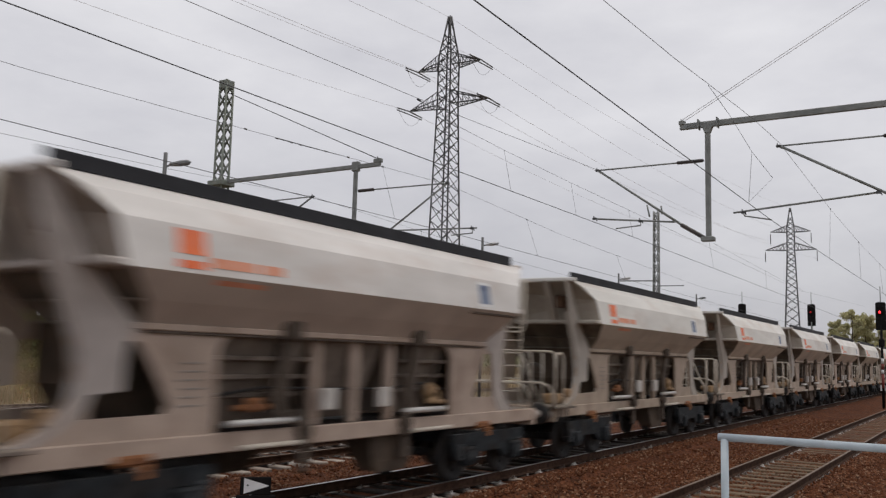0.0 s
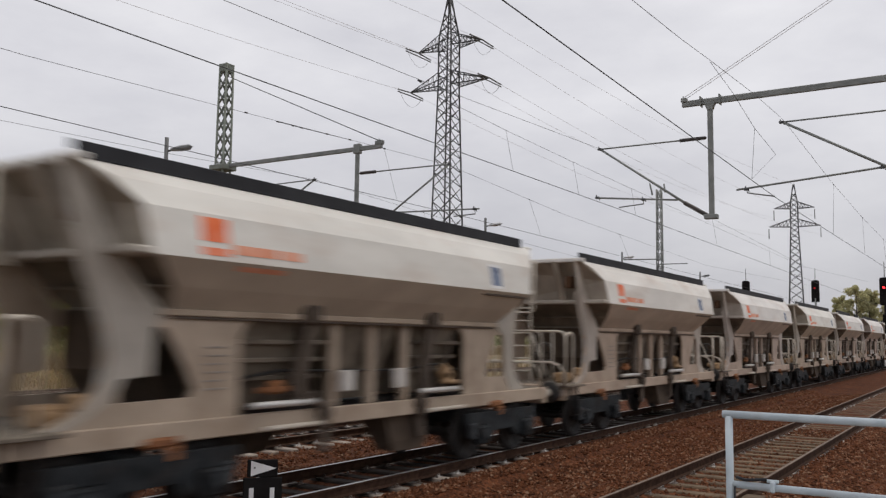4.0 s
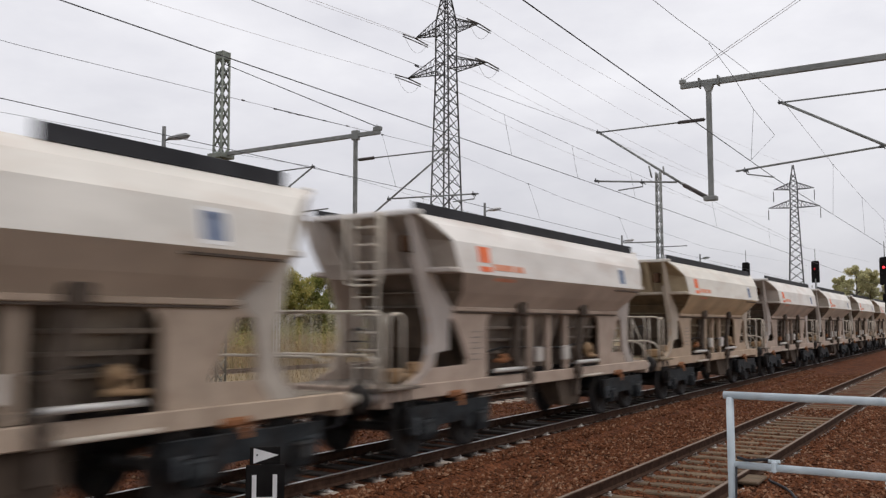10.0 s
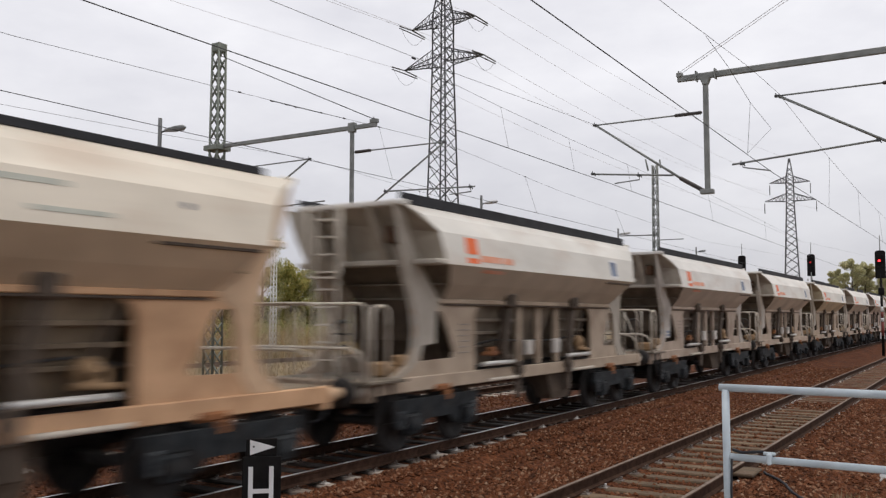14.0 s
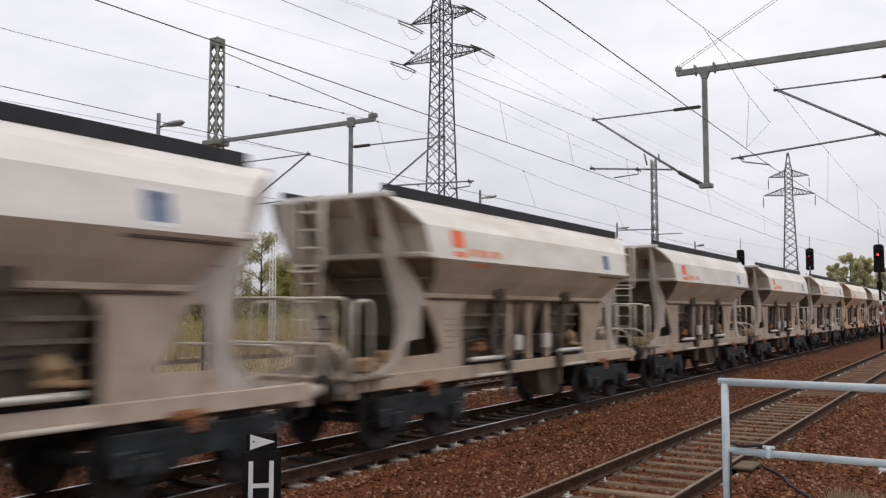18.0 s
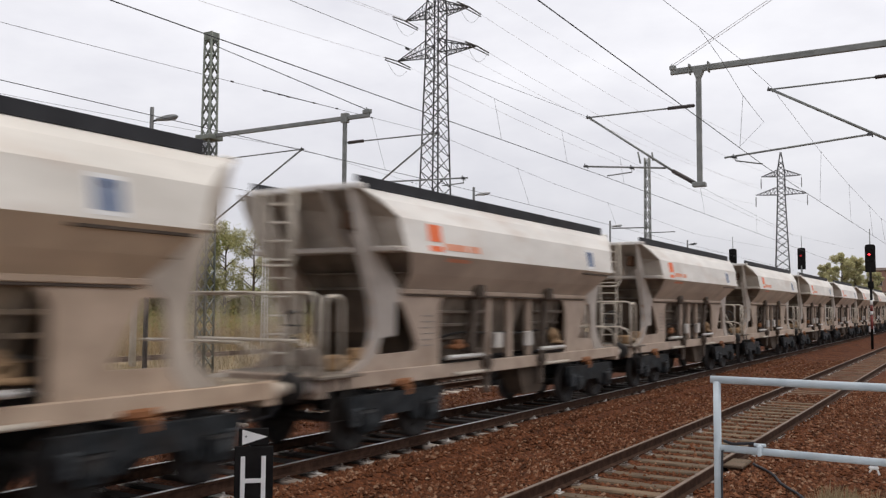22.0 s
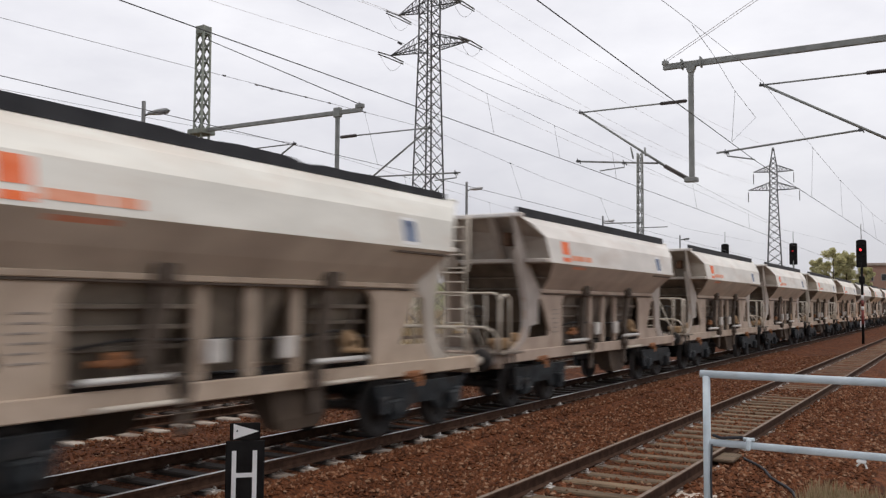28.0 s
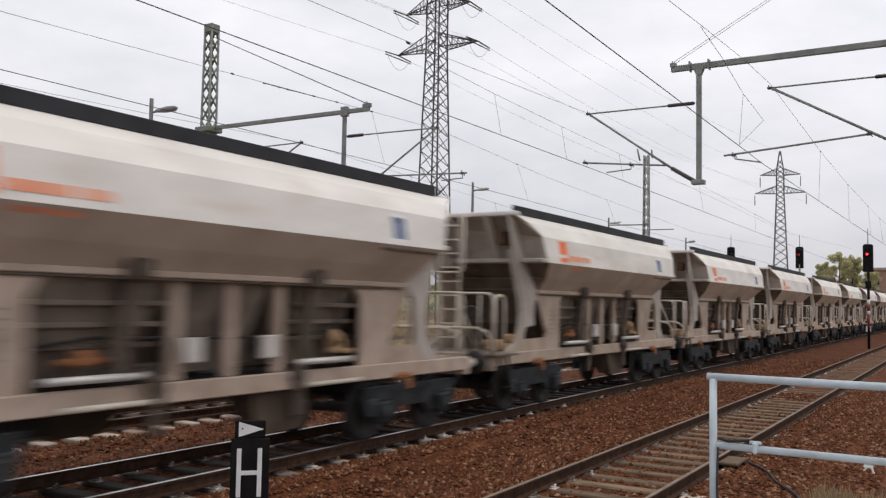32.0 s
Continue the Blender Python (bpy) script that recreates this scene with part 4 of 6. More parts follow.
    for y in (0.10, 0.56):
        lad.box(-5.47, -5.42, y - 0.02, y + 0.02, 1.2, 4.0, 0.006)
    ladder = part("ladder", lad, RAIL_PAINT, w, "pale steel ladder up the hopper end")
    part("ladder_hoop", Form().tube([(-5.53, y - 0.16, z) for y, z in ((0.12, 4.0), (0.12, 2.95), (0.15, 2.84), (0.25, 2.8), (0.73, 2.8), (0.83, 2.84), (0.86, 2.95), (0.86, 4.0))], 0.022, 7), RAIL_PAINT, ladder)
    for k in range(9):
        part("rung", Form().tube([(-5.445, 0.10, 1.45 + 0.29 * k), (-5.445, 0.56, 1.45 + 0.29 * k)], 0.019, 6), RAIL_PAINT, ladder)
    part("hand_wheel", Form().lathe([(-0.02, 0.2), (0.0, 0.23), (0.02, 0.2), (0.0, 0.18), (-0.02, 0.2)], (-6.1, -0.55, 1.9), "x", 18).tube([(-6.1, -0.75, 1.9), (-6.1, -0.35, 1.9)], 0.015, 6).tube([(-6.1, -0.55, 1.2), (-6.1, -0.55, 2.1)], 0.02, 6), DARK, w)
    part("hatch", Form().box(-5.02, -4.74, -0.72, -0.56, 3.38, 3.66, 0.02), RUST_DARK, w, "rust-stained inspection hatch")
    # bogies
    for xb in (-4.1, 4.1):
        bogie = part("bogie", Form().box(-0.2, 0.2, -0.95, 0.95, 0.55, 0.82, 0.03), BOGIE, w, "grimy dark grey two-axle bogie", at=(xb, 0, 0))
        for s in (-1, 1):
            part("side_frame", Form().prism([(-1.30, 0.84), (1.30, 0.84), (1.32, 0.66), (1.22, 0.40), (1.15, 0.40), (1.11, 0.63), (0.69, 0.63), (0.65, 0.38), (0.50, 0.34), (0.34, 0.50),
                                             (-0.34, 0.50), (-0.50, 0.34), (-0.65, 0.38), (-0.69, 0.63), (-1.11, 0.63), (-1.15, 0.40), (-1.22, 0.40), (-1.32, 0.66)], "y", s * 0.93, s * 1.05), BOGIE, bogie)
            for x in (-0.9, 0.9):
                part("axle_box", Form().box(x - 0.17, x + 0.17, s * 0.96, s * 1.16, 0.30, 0.62, 0.03).lathe([(0.96, 0.0), (1.17, 0.0), (1.17, 0.11), (0.96, 0.12)] if s > 0 else [(-0.96, 0.0), (-1.17, 0.0), (-1.17, 0.11), (-0.96, 0.12)], (x, 0, 0.46), "y", 12), BOGIE, bogie)
                if s < 0:
                    part("spring", Form().lathe([(0.4 + 0.035 * k, 0.08 if k % 2 else 0.06) for k in range(9)], (x + 0.25 * math.copysign(1, x), s * 1.04, 0.0), "z", 10), STEEL_BLUE, bogie)
        for x in (-0.9, 0.9):
            ws = Form().tube([(0, -1.05, 0), (0, 1.05, 0)], 0.08, 12)
            for s in (-1, 1):
                ws.lathe([(s * 0.69, 0.12), (s * 0.67, 0.4), (s * 0.675, 0.485), (s * 0.70, 0.487), (s * 0.715, 0.462), (s * 0.805, 0.457), (s * 0.81, 0.40), (s * 0.76, 0.36), (s * 0.74, 0.18), (s * 0.79, 0.13), (s * 0.79, 0.08)], (0, 0, 0), "y", 28)
                for k in range(4):
                    a = k * math.pi / 2
                    ws.tube([(0.27 * math.cos(a), s * 0.74, 0.27 * math.sin(a)), (0.27 * math.cos(a), s * 0.765, 0.27 * math.sin(a))], 0.03, 8)
            part("wheelset", ws, DARK, bogie, at=(x, 0, 0.46))
    return w


def on_panel(s, rects, lift=0.006):
    """Thin printed plates on the sloping upper side."""
    f = Form()
    for x0, x1, z0, z1 in rects:
        pts = []
        for d in (lift, -0.01):
            for x, z in ((x0, z0), (x1, z0), (x1, z1), (x0, z1)):
                pts.append((x, s * (1.5 - (z - 3.03) * 0.09 / 0.53 + d), z))
        f.add(pts, [(0, 1, 2, 3), (4, 7, 6, 5), (0, 4, 5, 1), (1, 5, 6, 2), (2, 6, 7, 3), (3, 7, 4, 0)])
    return f


def lettering(s):
    f = Form()
    for k, (a, b) in enumerate(((-3.35, -2.95), (-3.35, -3.0), (-3.3, -2.9), (-3.35, -2.98), (-3.32, -2.92), (-3.3, -2.95))):
        f.box(a, b - 0.05, s * 0.966, s * 0.972, 1.52 + 0.1 * k, 1.545 + 0.1 * k, 0.002)
    return f


FIRST, LAST = -8, 40
wagon = build_wagon()
wagons = {FIRST: wagon}
for i in range(FIRST + 1, LAST + 1):
    wagons[i] = copy_thing(wagon, pose(-LENGTH * i, TRACKS["b"], 0))
# the head of the train stays far off: its smallest fittings are left out
SMALL = ("spring", "pillar_rim", "corner_plate", "beam_lip", "lever_foot", "valve", "step_bar", "step_iron", "brake_hose", "coupling_hook", "linkage_rod", "print_bar", "sign_plate", "shadow_rail", "hatch", "lettering")
for i in range(FIRST + 1, -4):
    for o in list(wagons[i].children_recursive):
        if o.name.split(".")[0] in SMALL:
            bpy.data.objects.remove(o)
tone_rng = random.Random(3)
# stained wagons: frame, dust, upper hopper
TONES = {18: ((1.30, 0.99, 0.72), (1.12, 1.03, 0.88), (1.03, 0.965, 0.86)), 29: ((1.3, 1.15, 1.02), (1.05, 1.18, 1.34), (1.0, 0.99, 0.98)),
         28: ((1.08, 1.02, 0.95), (1.15, 1.06, 0.92), (1.0, 0.98, 0.95)), 11: ((1.05, 0.99, 0.90), (1.12, 1.02, 0.80), (1.0, 0.98, 0.94)), 14: ((1.0, 0.97, 0.90), (1.06, 0.99, 0.80), (1.0, 0.985, 0.95)),
         7: ((1.0, 0.97, 0.92), (1.04, 0.98, 0.86), (1.0, 0.985, 0.96)),
         30: ((1.12, 1.0, 0.90), (1.0, 0.97, 0.92), (1.0, 0.99, 0.96)), 35: ((1.07, 1.06, 1.03), (1.0, 1.0, 0.98), (0.99, 1.0, 0.98)), 6: ((1.04, 0.99, 0.92), (1.1, 1.01, 0.86), (1.0, 0.98, 0.95))}
for i, wg in wagons.items():
    v = tone_rng.uniform(0.93, 1.05)
    plain = (v, v * tone_rng.uniform(0.97, 1.0), v * tone_rng.uniform(0.94, 1.0))
    frame_tone, dust_tone, pale = TONES.get(i, (plain, plain, tuple(1 - (1 - q) * 0.5 for q in plain)))
    for o in wg.children_recursive:
        m = o.data.materials[0]
        o.color = (*(pale if m is PAINT else (frame_tone if m in (FRAME, PILLAR) else dust_tone)), 1)
gap_board = Form().box(-5.15, 0.6, -1.07, -1.02, 3.99, 4.185, 0.008).mesh("top_board", RUBBER)
stub_board = Form().box(3.1, 4.6, -1.07, -1.02, 3.99, 4.17, 0.008).mesh("top_board", RUBBER)
thin_board = Form().box(-5.0, 4.6, -1.07, -1.02, 3.99, 4.085, 0.008).mesh("top_board", RUBBER)
worn_board = Form().prism([(-5.25, 3.99), (4.75, 3.99), (4.75, 4.10), (3.2, 4.11), (2.6, 4.14), (1.9, 4.12), (1.3, 4.13), (0.9, 4.09), (0.6, 4.15), (-0.4, 4.16), (-0.9, 4.13), (-1.6, 4.17), (-5.25, 4.165)],
                          "y", -1.07, -1.02).mesh("top_board", RUBBER)
for i, wg in wagons.items():
    near_board = min((o for o in wg.children if o.name.startswith("top_board")), key=lambda o: sum(v.co.y for v in o.data.vertices))
    if i == 1:
        near_board.data = gap_board
        part("top_board", stub_board, RUBBER, wg, "black rubber board along the roof edge")
    elif i == 13:
        near_board.data = Form().box(-5.15, -0.6, -1.07, -1.02, 3.99, 4.185, 0.008).mesh("top_board", RUBBER)
        part("top_board", Form().box(1.05, 4.6, -1.07, -1.02, 3.99, 4.18, 0.008), RUBBER, wg, "black rubber board along the roof edge")
    elif i == 18:
        near_board.data = thin_board
    elif i in (35, 14):
        near_board.data = worn_board
tablet = part("placard", Form().box(-4.55, -4.2, -0.985, -0.97, 1.56, 1.86, 0.004), WHITE_BOX, wagons[16], "white placard with blue print")
part("print_lines", Form().box(-4.52, -4.23, -0.989, -0.984, 1.60, 1.66, 0.001).box(-4.52, -4.23, -0.989, -0.984, 1.70, 1.76, 0.001), BLUE, tablet)
for o in list(wagons[18].children):
    if o.name.split(".")[0] in ("blue_sign", "sign_plate"):
        bpy.data.objects.remove(o)
part("print_bar", on_panel(-1, [(0.2, 1.5, 3.42, 3.48)]), PRINT_GREY, wagons[18], "faded grey-green bar of print")
part("print_bar", on_panel(-1, [(1.1, 2.0, 3.16, 3.21)]), PRINT_GREY, wagons[18], "faded grey-green bar of print")
# the wagons of one series have the ladder near the middle and no slanting brace in the railing
MIDDLE_LADDER = (0, 1, 6, 9, 10, 12, 13, 14, 20, 21, 23, 24, 26, 28, 29, 30, 37)
for i in MIDDLE_LADDER:
    next(o for o in wagons[i].children if o.name.startswith("ladder")).location.y -= 0.52
    bpy.data.objects.remove(next(o for o in wagons[i].children if o.name.startswith("railing_brace")))
# two of them lack the safety hoop
for i in (28, 29):
    bpy.data.objects.remove(next(o for o in wagons[i].children_recursive if o.name.startswith("ladder_hoop")))
tagged(wagons[18], "ochre-stained hopper wagon with faded print in a moving freight train")
tagged(wagons[29], "peach-stained white hopper wagon in a moving freight train")


# ---- overhead line ----
def lattice_mast(name, label, at, base_w, top_w, height, panels, mat=MAST, cap=True, leg_r=0.035):
    m = thing(name, label, "mast", at=at)
    def half(z):
        return (base_w + (top_w - base_w) * z / height) / 2
    for sx in (-1, 1):
        for sy in (-1, 1):
            part("corner_post", Form().tube([(sx * half(0), sy * half(0), -0.4), (sx * half(height), sy * half(height), height)], leg_r * 1.4, 4), mat, m)
    zs = [height * k / panels for k in range(panels + 1)]
    for face in range(4):
        f = Form()
        for k in range(panels):
            a, b = half(zs[k]), half(zs[k + 1])
            c = {0: ((-a, -a), (b, -b)), 1: ((a, -a), (b, b)), 2: ((a, a), (-b, b)), 3: ((-a, a), (-b, -b))}[face]
            d = {0: ((a, -a), (-b, -b)), 1: ((a, a), (b, -b)), 2: ((-a, a), (b, b)), 3: ((-a, -a), (-b, b))}[face]
            f.tube([(*c[0], zs[k]), (*c[1], zs[k + 1])], leg_r * 0.75, 4)
            f.tube([(*d[0], zs[k]), (*d[1], zs[k + 1])], leg_r * 0.75, 4)
        tagged(part("lacing", f, mat, m), kind="stuff")
    if cap:
        part("head_plate", Form().box(-top_w / 2 - 0.04, top_w / 2 + 0.04, -top_w / 2 - 0.04, top_w / 2 + 0.04, height - 0.3, height, 0.02), mat, m)
    part("foot", Form().box(-base_w * 0.8, base_w * 0.8, -base_w * 0.8, base_w * 0.8, -0.9, -0.35, 0.05), CONCRETE, m)
    return m


def insulator(a, b, parent, r=0.055):
    """A ribbed insulator between two points."""
    a, b = Vector(a), Vector(b)
    n = 32
    f = Form().tube([a.lerp(b, k / n) for k in range(n + 1)], [r * (0.4 if k in (0, n) else (0.62 if k in (1, n - 1) else (0.78 if k % 2 else 1.0))) for k in range(n + 1)], 8)
    part("insulator", f, INSULATOR, parent, "dark ribbed insulator")


def tubes(name, pts, r, mat, parent, n=8):
    return part(name, Form().tube(pts, r, n), mat, parent)


left = lattice_mast("catenary_mast", "grey-green lattice catenary mast beside the tracks", (21.5, 22.75, 0), 0.44, 0.32, 11.8, 24, leg_r=0.04)
part("collar", Form().box(-0.32, 0.32, -0.36, 0.36, 7.95, 8.13, 0.02), MAST, left)
part("arm", Form().box(-0.045, 0.045, -6.95, -0.3, 8.03, 8.17, 0.015), BEAM, left, "long galvanised cantilever beam over two tracks")
part("arm_end", Form().box(-0.06, 0.06, -7.0, -6.7, 8.15, 8.28, 0.015), BEAM, left)
part("drop_post", Form().box(-0.055, 0.055, -6.05, -5.93, 5.0, 8.04, 0.015), BEAM, left, "hanging post under the beam")
part("post_head", Form().box(-0.08, 0.08, -6.12, -5.86, 7.95, 8.26, 0.02), BEAM, left)
tubes("stay", [(0, -6.9, 8.25), (0, 0.0, 11.4)], 0.014, WIRE, left)
insulator((0, -6.1, 7.31), (0, -6.75, 7.31), left)
tubes("top_tube", [(0, -6.75, 7.31), (0, -9.42, 7.29)], 0.022, BEAM, left)
tubes("strut", [(0, -5.98, 5.1), (0, -9.42, 7.29)], 0.03, BEAM, left)
tubes("registration_tube", [(0, -7.3, 5.98), (0, -10.45, 5.89)], 0.024, BEAM, left)
tubes("steady_arm", [(0, -10.3, 5.85), (0, -10.32, 5.75), (0, -9.6, 5.72)], 0.018, BEAM, left)
insulator((0, -0.3, 7.23), (0, -0.9, 7.24), left)
tubes("top_tube", [(0, -0.9, 7.24), (0, -4.25, 7.27)], 0.022, BEAM, left)
tubes("strut", [(0, -0.35, 5.1), (0, -4.25, 7.27)], 0.03, BEAM, left)
tubes("registration_tube", [(0, -1.6, 5.75), (0, -4.9, 5.85)], 0.024, BEAM, left)

right_mast = thing("catenary_portal", "galvanised catenary cantilever with hanging posts over two tracks", "mast", at=(23, 0, 0))
part("arm", Form().box(-0.05, 0.05, -2.6, 6.84, 8.49, 8.655, 0.015), BEAM, right_mast, "long galvanised beam")
part("arm_end", Form().box(-0.08, 0.08, 6.7, 6.86, 8.62, 8.74, 0.015), BEAM, right_mast)
part("mast", Form().box(-0.17, 0.17, -2.9, -2.56, -0.4, 14.0, 0.02), MAST, right_mast)
part("drop_post", Form().box(-0.06, 0.06, 6.03, 6.16, 5.42, 8.49, 0.015), BEAM, right_mast, "hanging post under the beam")
part("post_foot", Form().box(-0.11, 0.11, 5.94, 6.28, 5.4, 5.52, 0.015), BEAM, right_mast)
part("post_head", Form().prism([(5.96, 8.5), (6.03, 8.33), (6.16, 8.33), (6.23, 8.5)], "x", -0.08, 0.08), BEAM, right_mast)
for y in (5.83, 6.33):
    part("clamp", Form().box(-0.11, 0.11, y - 0.02, y + 0.02, 8.45, 8.72, 0.01), BEAM, right_mast)
part("drop_post", Form().box(-0.06, 0.06, 1.05, 1.18, 5.45, 8.49, 0.015), BEAM, right_mast, "hanging post under the beam")
for dz, dx in ((0.0, -0.08), (0.0, 0.08)):
    tubes("stay", [(dx, 6.75, 8.75), (dx, -2.6, 13.85)], 0.008, WIRE_PALE, right_mast)
insulator((0, 6.2, 7.59), (0, 6.95, 7.59), right_mast)
tubes("top_tube", [(0, 6.95, 7.59), (0, 9.22, 7.59)], 0.022, BEAM, right_mast)
tubes("strut", [(0, 6.75, 5.83), (0, 9.18, 7.57)], 0.03, BEAM, right_mast)
insulator((0, 6.15, 5.46), (0, 6.85, 5.9), right_mast, 0.065)
tubes("registration_tube", [(0, 7.0, 5.97), (0, 9.35, 6.2)], 0.026, BEAM, right_mast)
tubes("steady_arm", [(0, 7.95, 6.05), (0, 7.95, 5.93), (0, 8.66, 5.88)], 0.018, BEAM, right_mast)
insulator((0, 1.2, 7.78), (0, 1.9, 7.78), right_mast)
tubes("top_tube", [(0, 1.2, 7.78), (0, 4.3, 7.78)], 0.022, BEAM, right_mast)
tubes("strut", [(0, 1.15, 5.95), (0, 4.27, 7.78)], 0.034, BEAM, right_mast)
tubes("registration_tube", [(0, 2.03, 6.4), (0, 5.45, 6.12)], 0.026, BEAM, right_mast)
tubes("steady_arm", [(0, 5.2, 6.12), (0, 5.17, 6.02), (0, 4.5, 5.88)], 0.018, BEAM, right_mast)

def fitting(at, parent):
    """The forged clamp and pin where tubes and wires meet."""
    x, y, z = at
    part("fitting", Form().box(x - 0.04, x + 0.04, y - 0.06, y + 0.06, z - 0.032, z + 0.032, 0.012).tube([(x, y + 0.02, z - 0.02), (x, y + 0.03, z + 0.08)], 0.015, 6)
         .tube([(x, y - 0.03, z + 0.02), (x, y - 0.07, z - 0.07)], 0.014, 6), POLE_DARK, parent)


for at in ((0, 9.22, 7.59), (0, 4.3, 7.78), (0, 9.3, 6.2), (0, 7.95, 6.05), (0, 2.03, 6.4), (0, 5.2, 6.12), (0, 6.78, 8.72)):
    fitting(at, right_mast)
for at in ((0, -9.42, 7.29), (0, -4.25, 7.27), (0, -10.3, 5.89), (0, -7.3, 5.98), (0, -6.85, 8.27)):
    fitting(at, left)

far_mast = lattice_mast("catenary_mast", "slender grey lattice mast with a cross arm", (49.3, 16.1, 0), 0.36, 0.25, 11.0, 18, BEAM, cap=False, leg_r=0.026)
part("top_horn", Form().tube([(0, -0.35, 10.8), (0, -0.3, 11.3)], 0.05, 6).tube([(0, 0.4, 10.7), (0, 0.55, 11.4)], 0.05, 6), BEAM, far_mast)
part("cross_arm", Form().tube([(0, -0.2, 6.9), (0, 2.2, 6.95)], 0.04, 6).tube([(0, -1.6, 6.6), (0, 0, 6.6)], 0.03, 6), BEAM, far_mast)

outer = thing("catenary_pole", "pale concrete catenary pole with a cantilever", "mast", at=(24.9, 30.6, 0))
part("pole", Form().tube([(0, 0, -0.5), (0, 0, 7.4)], 0.15, 12, 0.12), WHITE_BOX, outer)
insulator((0, 0.1, 7.12), (0, 0.6, 7.12), outer)
tubes("top_tube", [(0, 0.6, 7.12), (0, 4.0, 7.08)], 0.025, BEAM, outer)
tubes("strut", [(0, 0.2, 5.3), (0, 4.0, 7.08)], 0.035, BEAM, outer)
tubes("registration_tube", [(0, 1.6, 5.95), (0, 4.4, 5.9)], 0.022, BEAM, outer)
tubes("steady_arm", [(0, 3.0, 5.92), (0, 3.0, 5.8), (0, 3.75, 5.66)], 0.018, BEAM, outer)
fitting((0, 4.0, 7.08), outer)
fitting((0, 3.0, 5.93), outer)
insulator((0, 0.2, 5.3), (0, 0.75, 5.56), outer, 0.06)
pale_mast = lattice_mast("lattice_post", "thin white lattice post in the far field", (43.05, 40.0, -0.3), 0.3, 0.26, 6.8, 18, WHITE, cap=False, leg_r=0.022)


def catenary(label, contact, messenger, droppers, r=0.0085, mat=None):
    """Contact wire, messenger and droppers of one track; the wires are lines of (x, y, z)."""
    c = thing("overhead_wires", label, "overhead wire")
    part("contact_wire", Form().tube(contact, r, 5), mat or WIRE, c)
    part("messenger_wire", Form().tube(messenger, 0.0052, 5), WIRE_GREY, c)
    def height(line, x):
        for a, b in zip(line, line[1:]):
            if a[0] <= x <= b[0]:
                t = (x - a[0]) / (b[0] - a[0])
                return [u + (v - u) * t for u, v in zip(a, b)]
        return line[-1]
    for x in droppers:
        part("dropper", Form().tube([height(messenger, x), height(contact, x)], 0.0045, 4), WIRE_GREY, c)
        part("dropper_clamp", Form().tube([height(messenger, x - 0.04), height(messenger, x + 0.04)], 0.018, 6), WIRE, c)
    return c


def sag(x0, x1, y0, y1, z0, z1, dip, n=14):
    return [(x0 + (x1 - x0) * k / n, y0 + (y1 - y0) * k / n, z0 + (z1 - z0) * k / n - 4 * dip * (k / n) * (1 - k / n)) for k in range(n + 1)]


catenary("dark contact wire, messenger and droppers above the near track",
         [(-45, 3.9, 5.9), (23, 4.45, 5.82), (85, 3.6, 5.82), (150, 4.2, 5.85)],
         [(-40, 4.2, 7.8), (-20, 4.25, 6.75), (0, 4.25, 6.7), (8, 4.27, 6.95), (14.3, 4.27, 7.32), (16.2, 4.27, 7.47), (19.9, 4.27, 7.73), (23, 4.27, 7.86), (31.5, 4.27, 7.5), (39.2, 4.27, 7.34), (53, 4.2, 7.2), (85, 4.1, 7.9)],
         (31.5, 39.2, 47, 53))
catenary("dark contact wire, messenger and droppers above the train",
         [(-45, 9.2, 5.87), (23, 8.75, 5.87), (85, 9.2, 5.9), (150, 8.8, 5.9)],
         [(-40, 8.9, 7.7), (-20, 8.9, 6.85), (-5, 8.9, 6.68), (5, 8.9, 6.75), (10.4, 8.9, 6.91), (14.9, 8.95, 7.09), (23, 9.15, 7.57), (34, 9.0, 6.95), (54, 8.9, 6.55), (85, 8.9, 7.6)],
         (34, 44))
# an auxiliary wire leaves the messenger above the train and carries its own droppers
aux_line = [(13.3, 8.93, 7.005), (14.5, 8.82, 6.79), (16.52, 8.8, 6.722), (20.16, 8.8, 6.67), (23.0, 8.8, 6.65), (34, 8.85, 6.6), (54, 8.9, 6.5)]
aux = thing("auxiliary_wire", "thin auxiliary wire with droppers above the train", "overhead wire")
part("wire", Form().tube(aux_line, 0.0045, 5), WIRE_GREY, aux)
part("junction_clamp", Form().tube([(13.25, 8.93, 7.005), (13.35, 8.93, 7.0)], 0.022, 6), WIRE, aux)
for x, z in ((16.52, 6.722), (20.16, 6.67), (24.4, 6.645)):
    part("dropper", Form().tube([(x, 8.8, z), (x + 0.33, 8.79, 5.88)], 0.004, 4), WIRE_GREY, aux)
catenary("dark wires above a track behind the train",
         [(-45, 13.6, 5.68), (21.5, 12.9, 5.72), (84, 13.9, 5.75)], [(-30, 13.6, 6.5), (8.2, 13.4, 6.76), (13.27, 13.4, 6.95), (16.86, 13.4, 7.09), (21.5, 13.33, 7.25), (30, 13.5, 6.9), (50, 13.6, 6.5), (84, 13.5, 7.3)], (18.3, 27, 36), 0.0075)
catenary("dark wires above a track by the lattice mast",
         [(-45, 18.6, 5.55), (21.5, 18.2, 5.57), (84, 18.7, 5.65)], [(-40, 18.5, 7.2), (-10, 18.5, 6.3), (15.4, 18.5, 7.0), (21.5, 18.5, 7.27), (36, 18.5, 6.7), (52, 18.5, 6.4), (84, 18.5, 7.3)], (28, 35), 0.0075, WIRE_GREY)
sect = thing("section_insulator", "row of small clamps and a doubled length of messenger wire", "insulator")
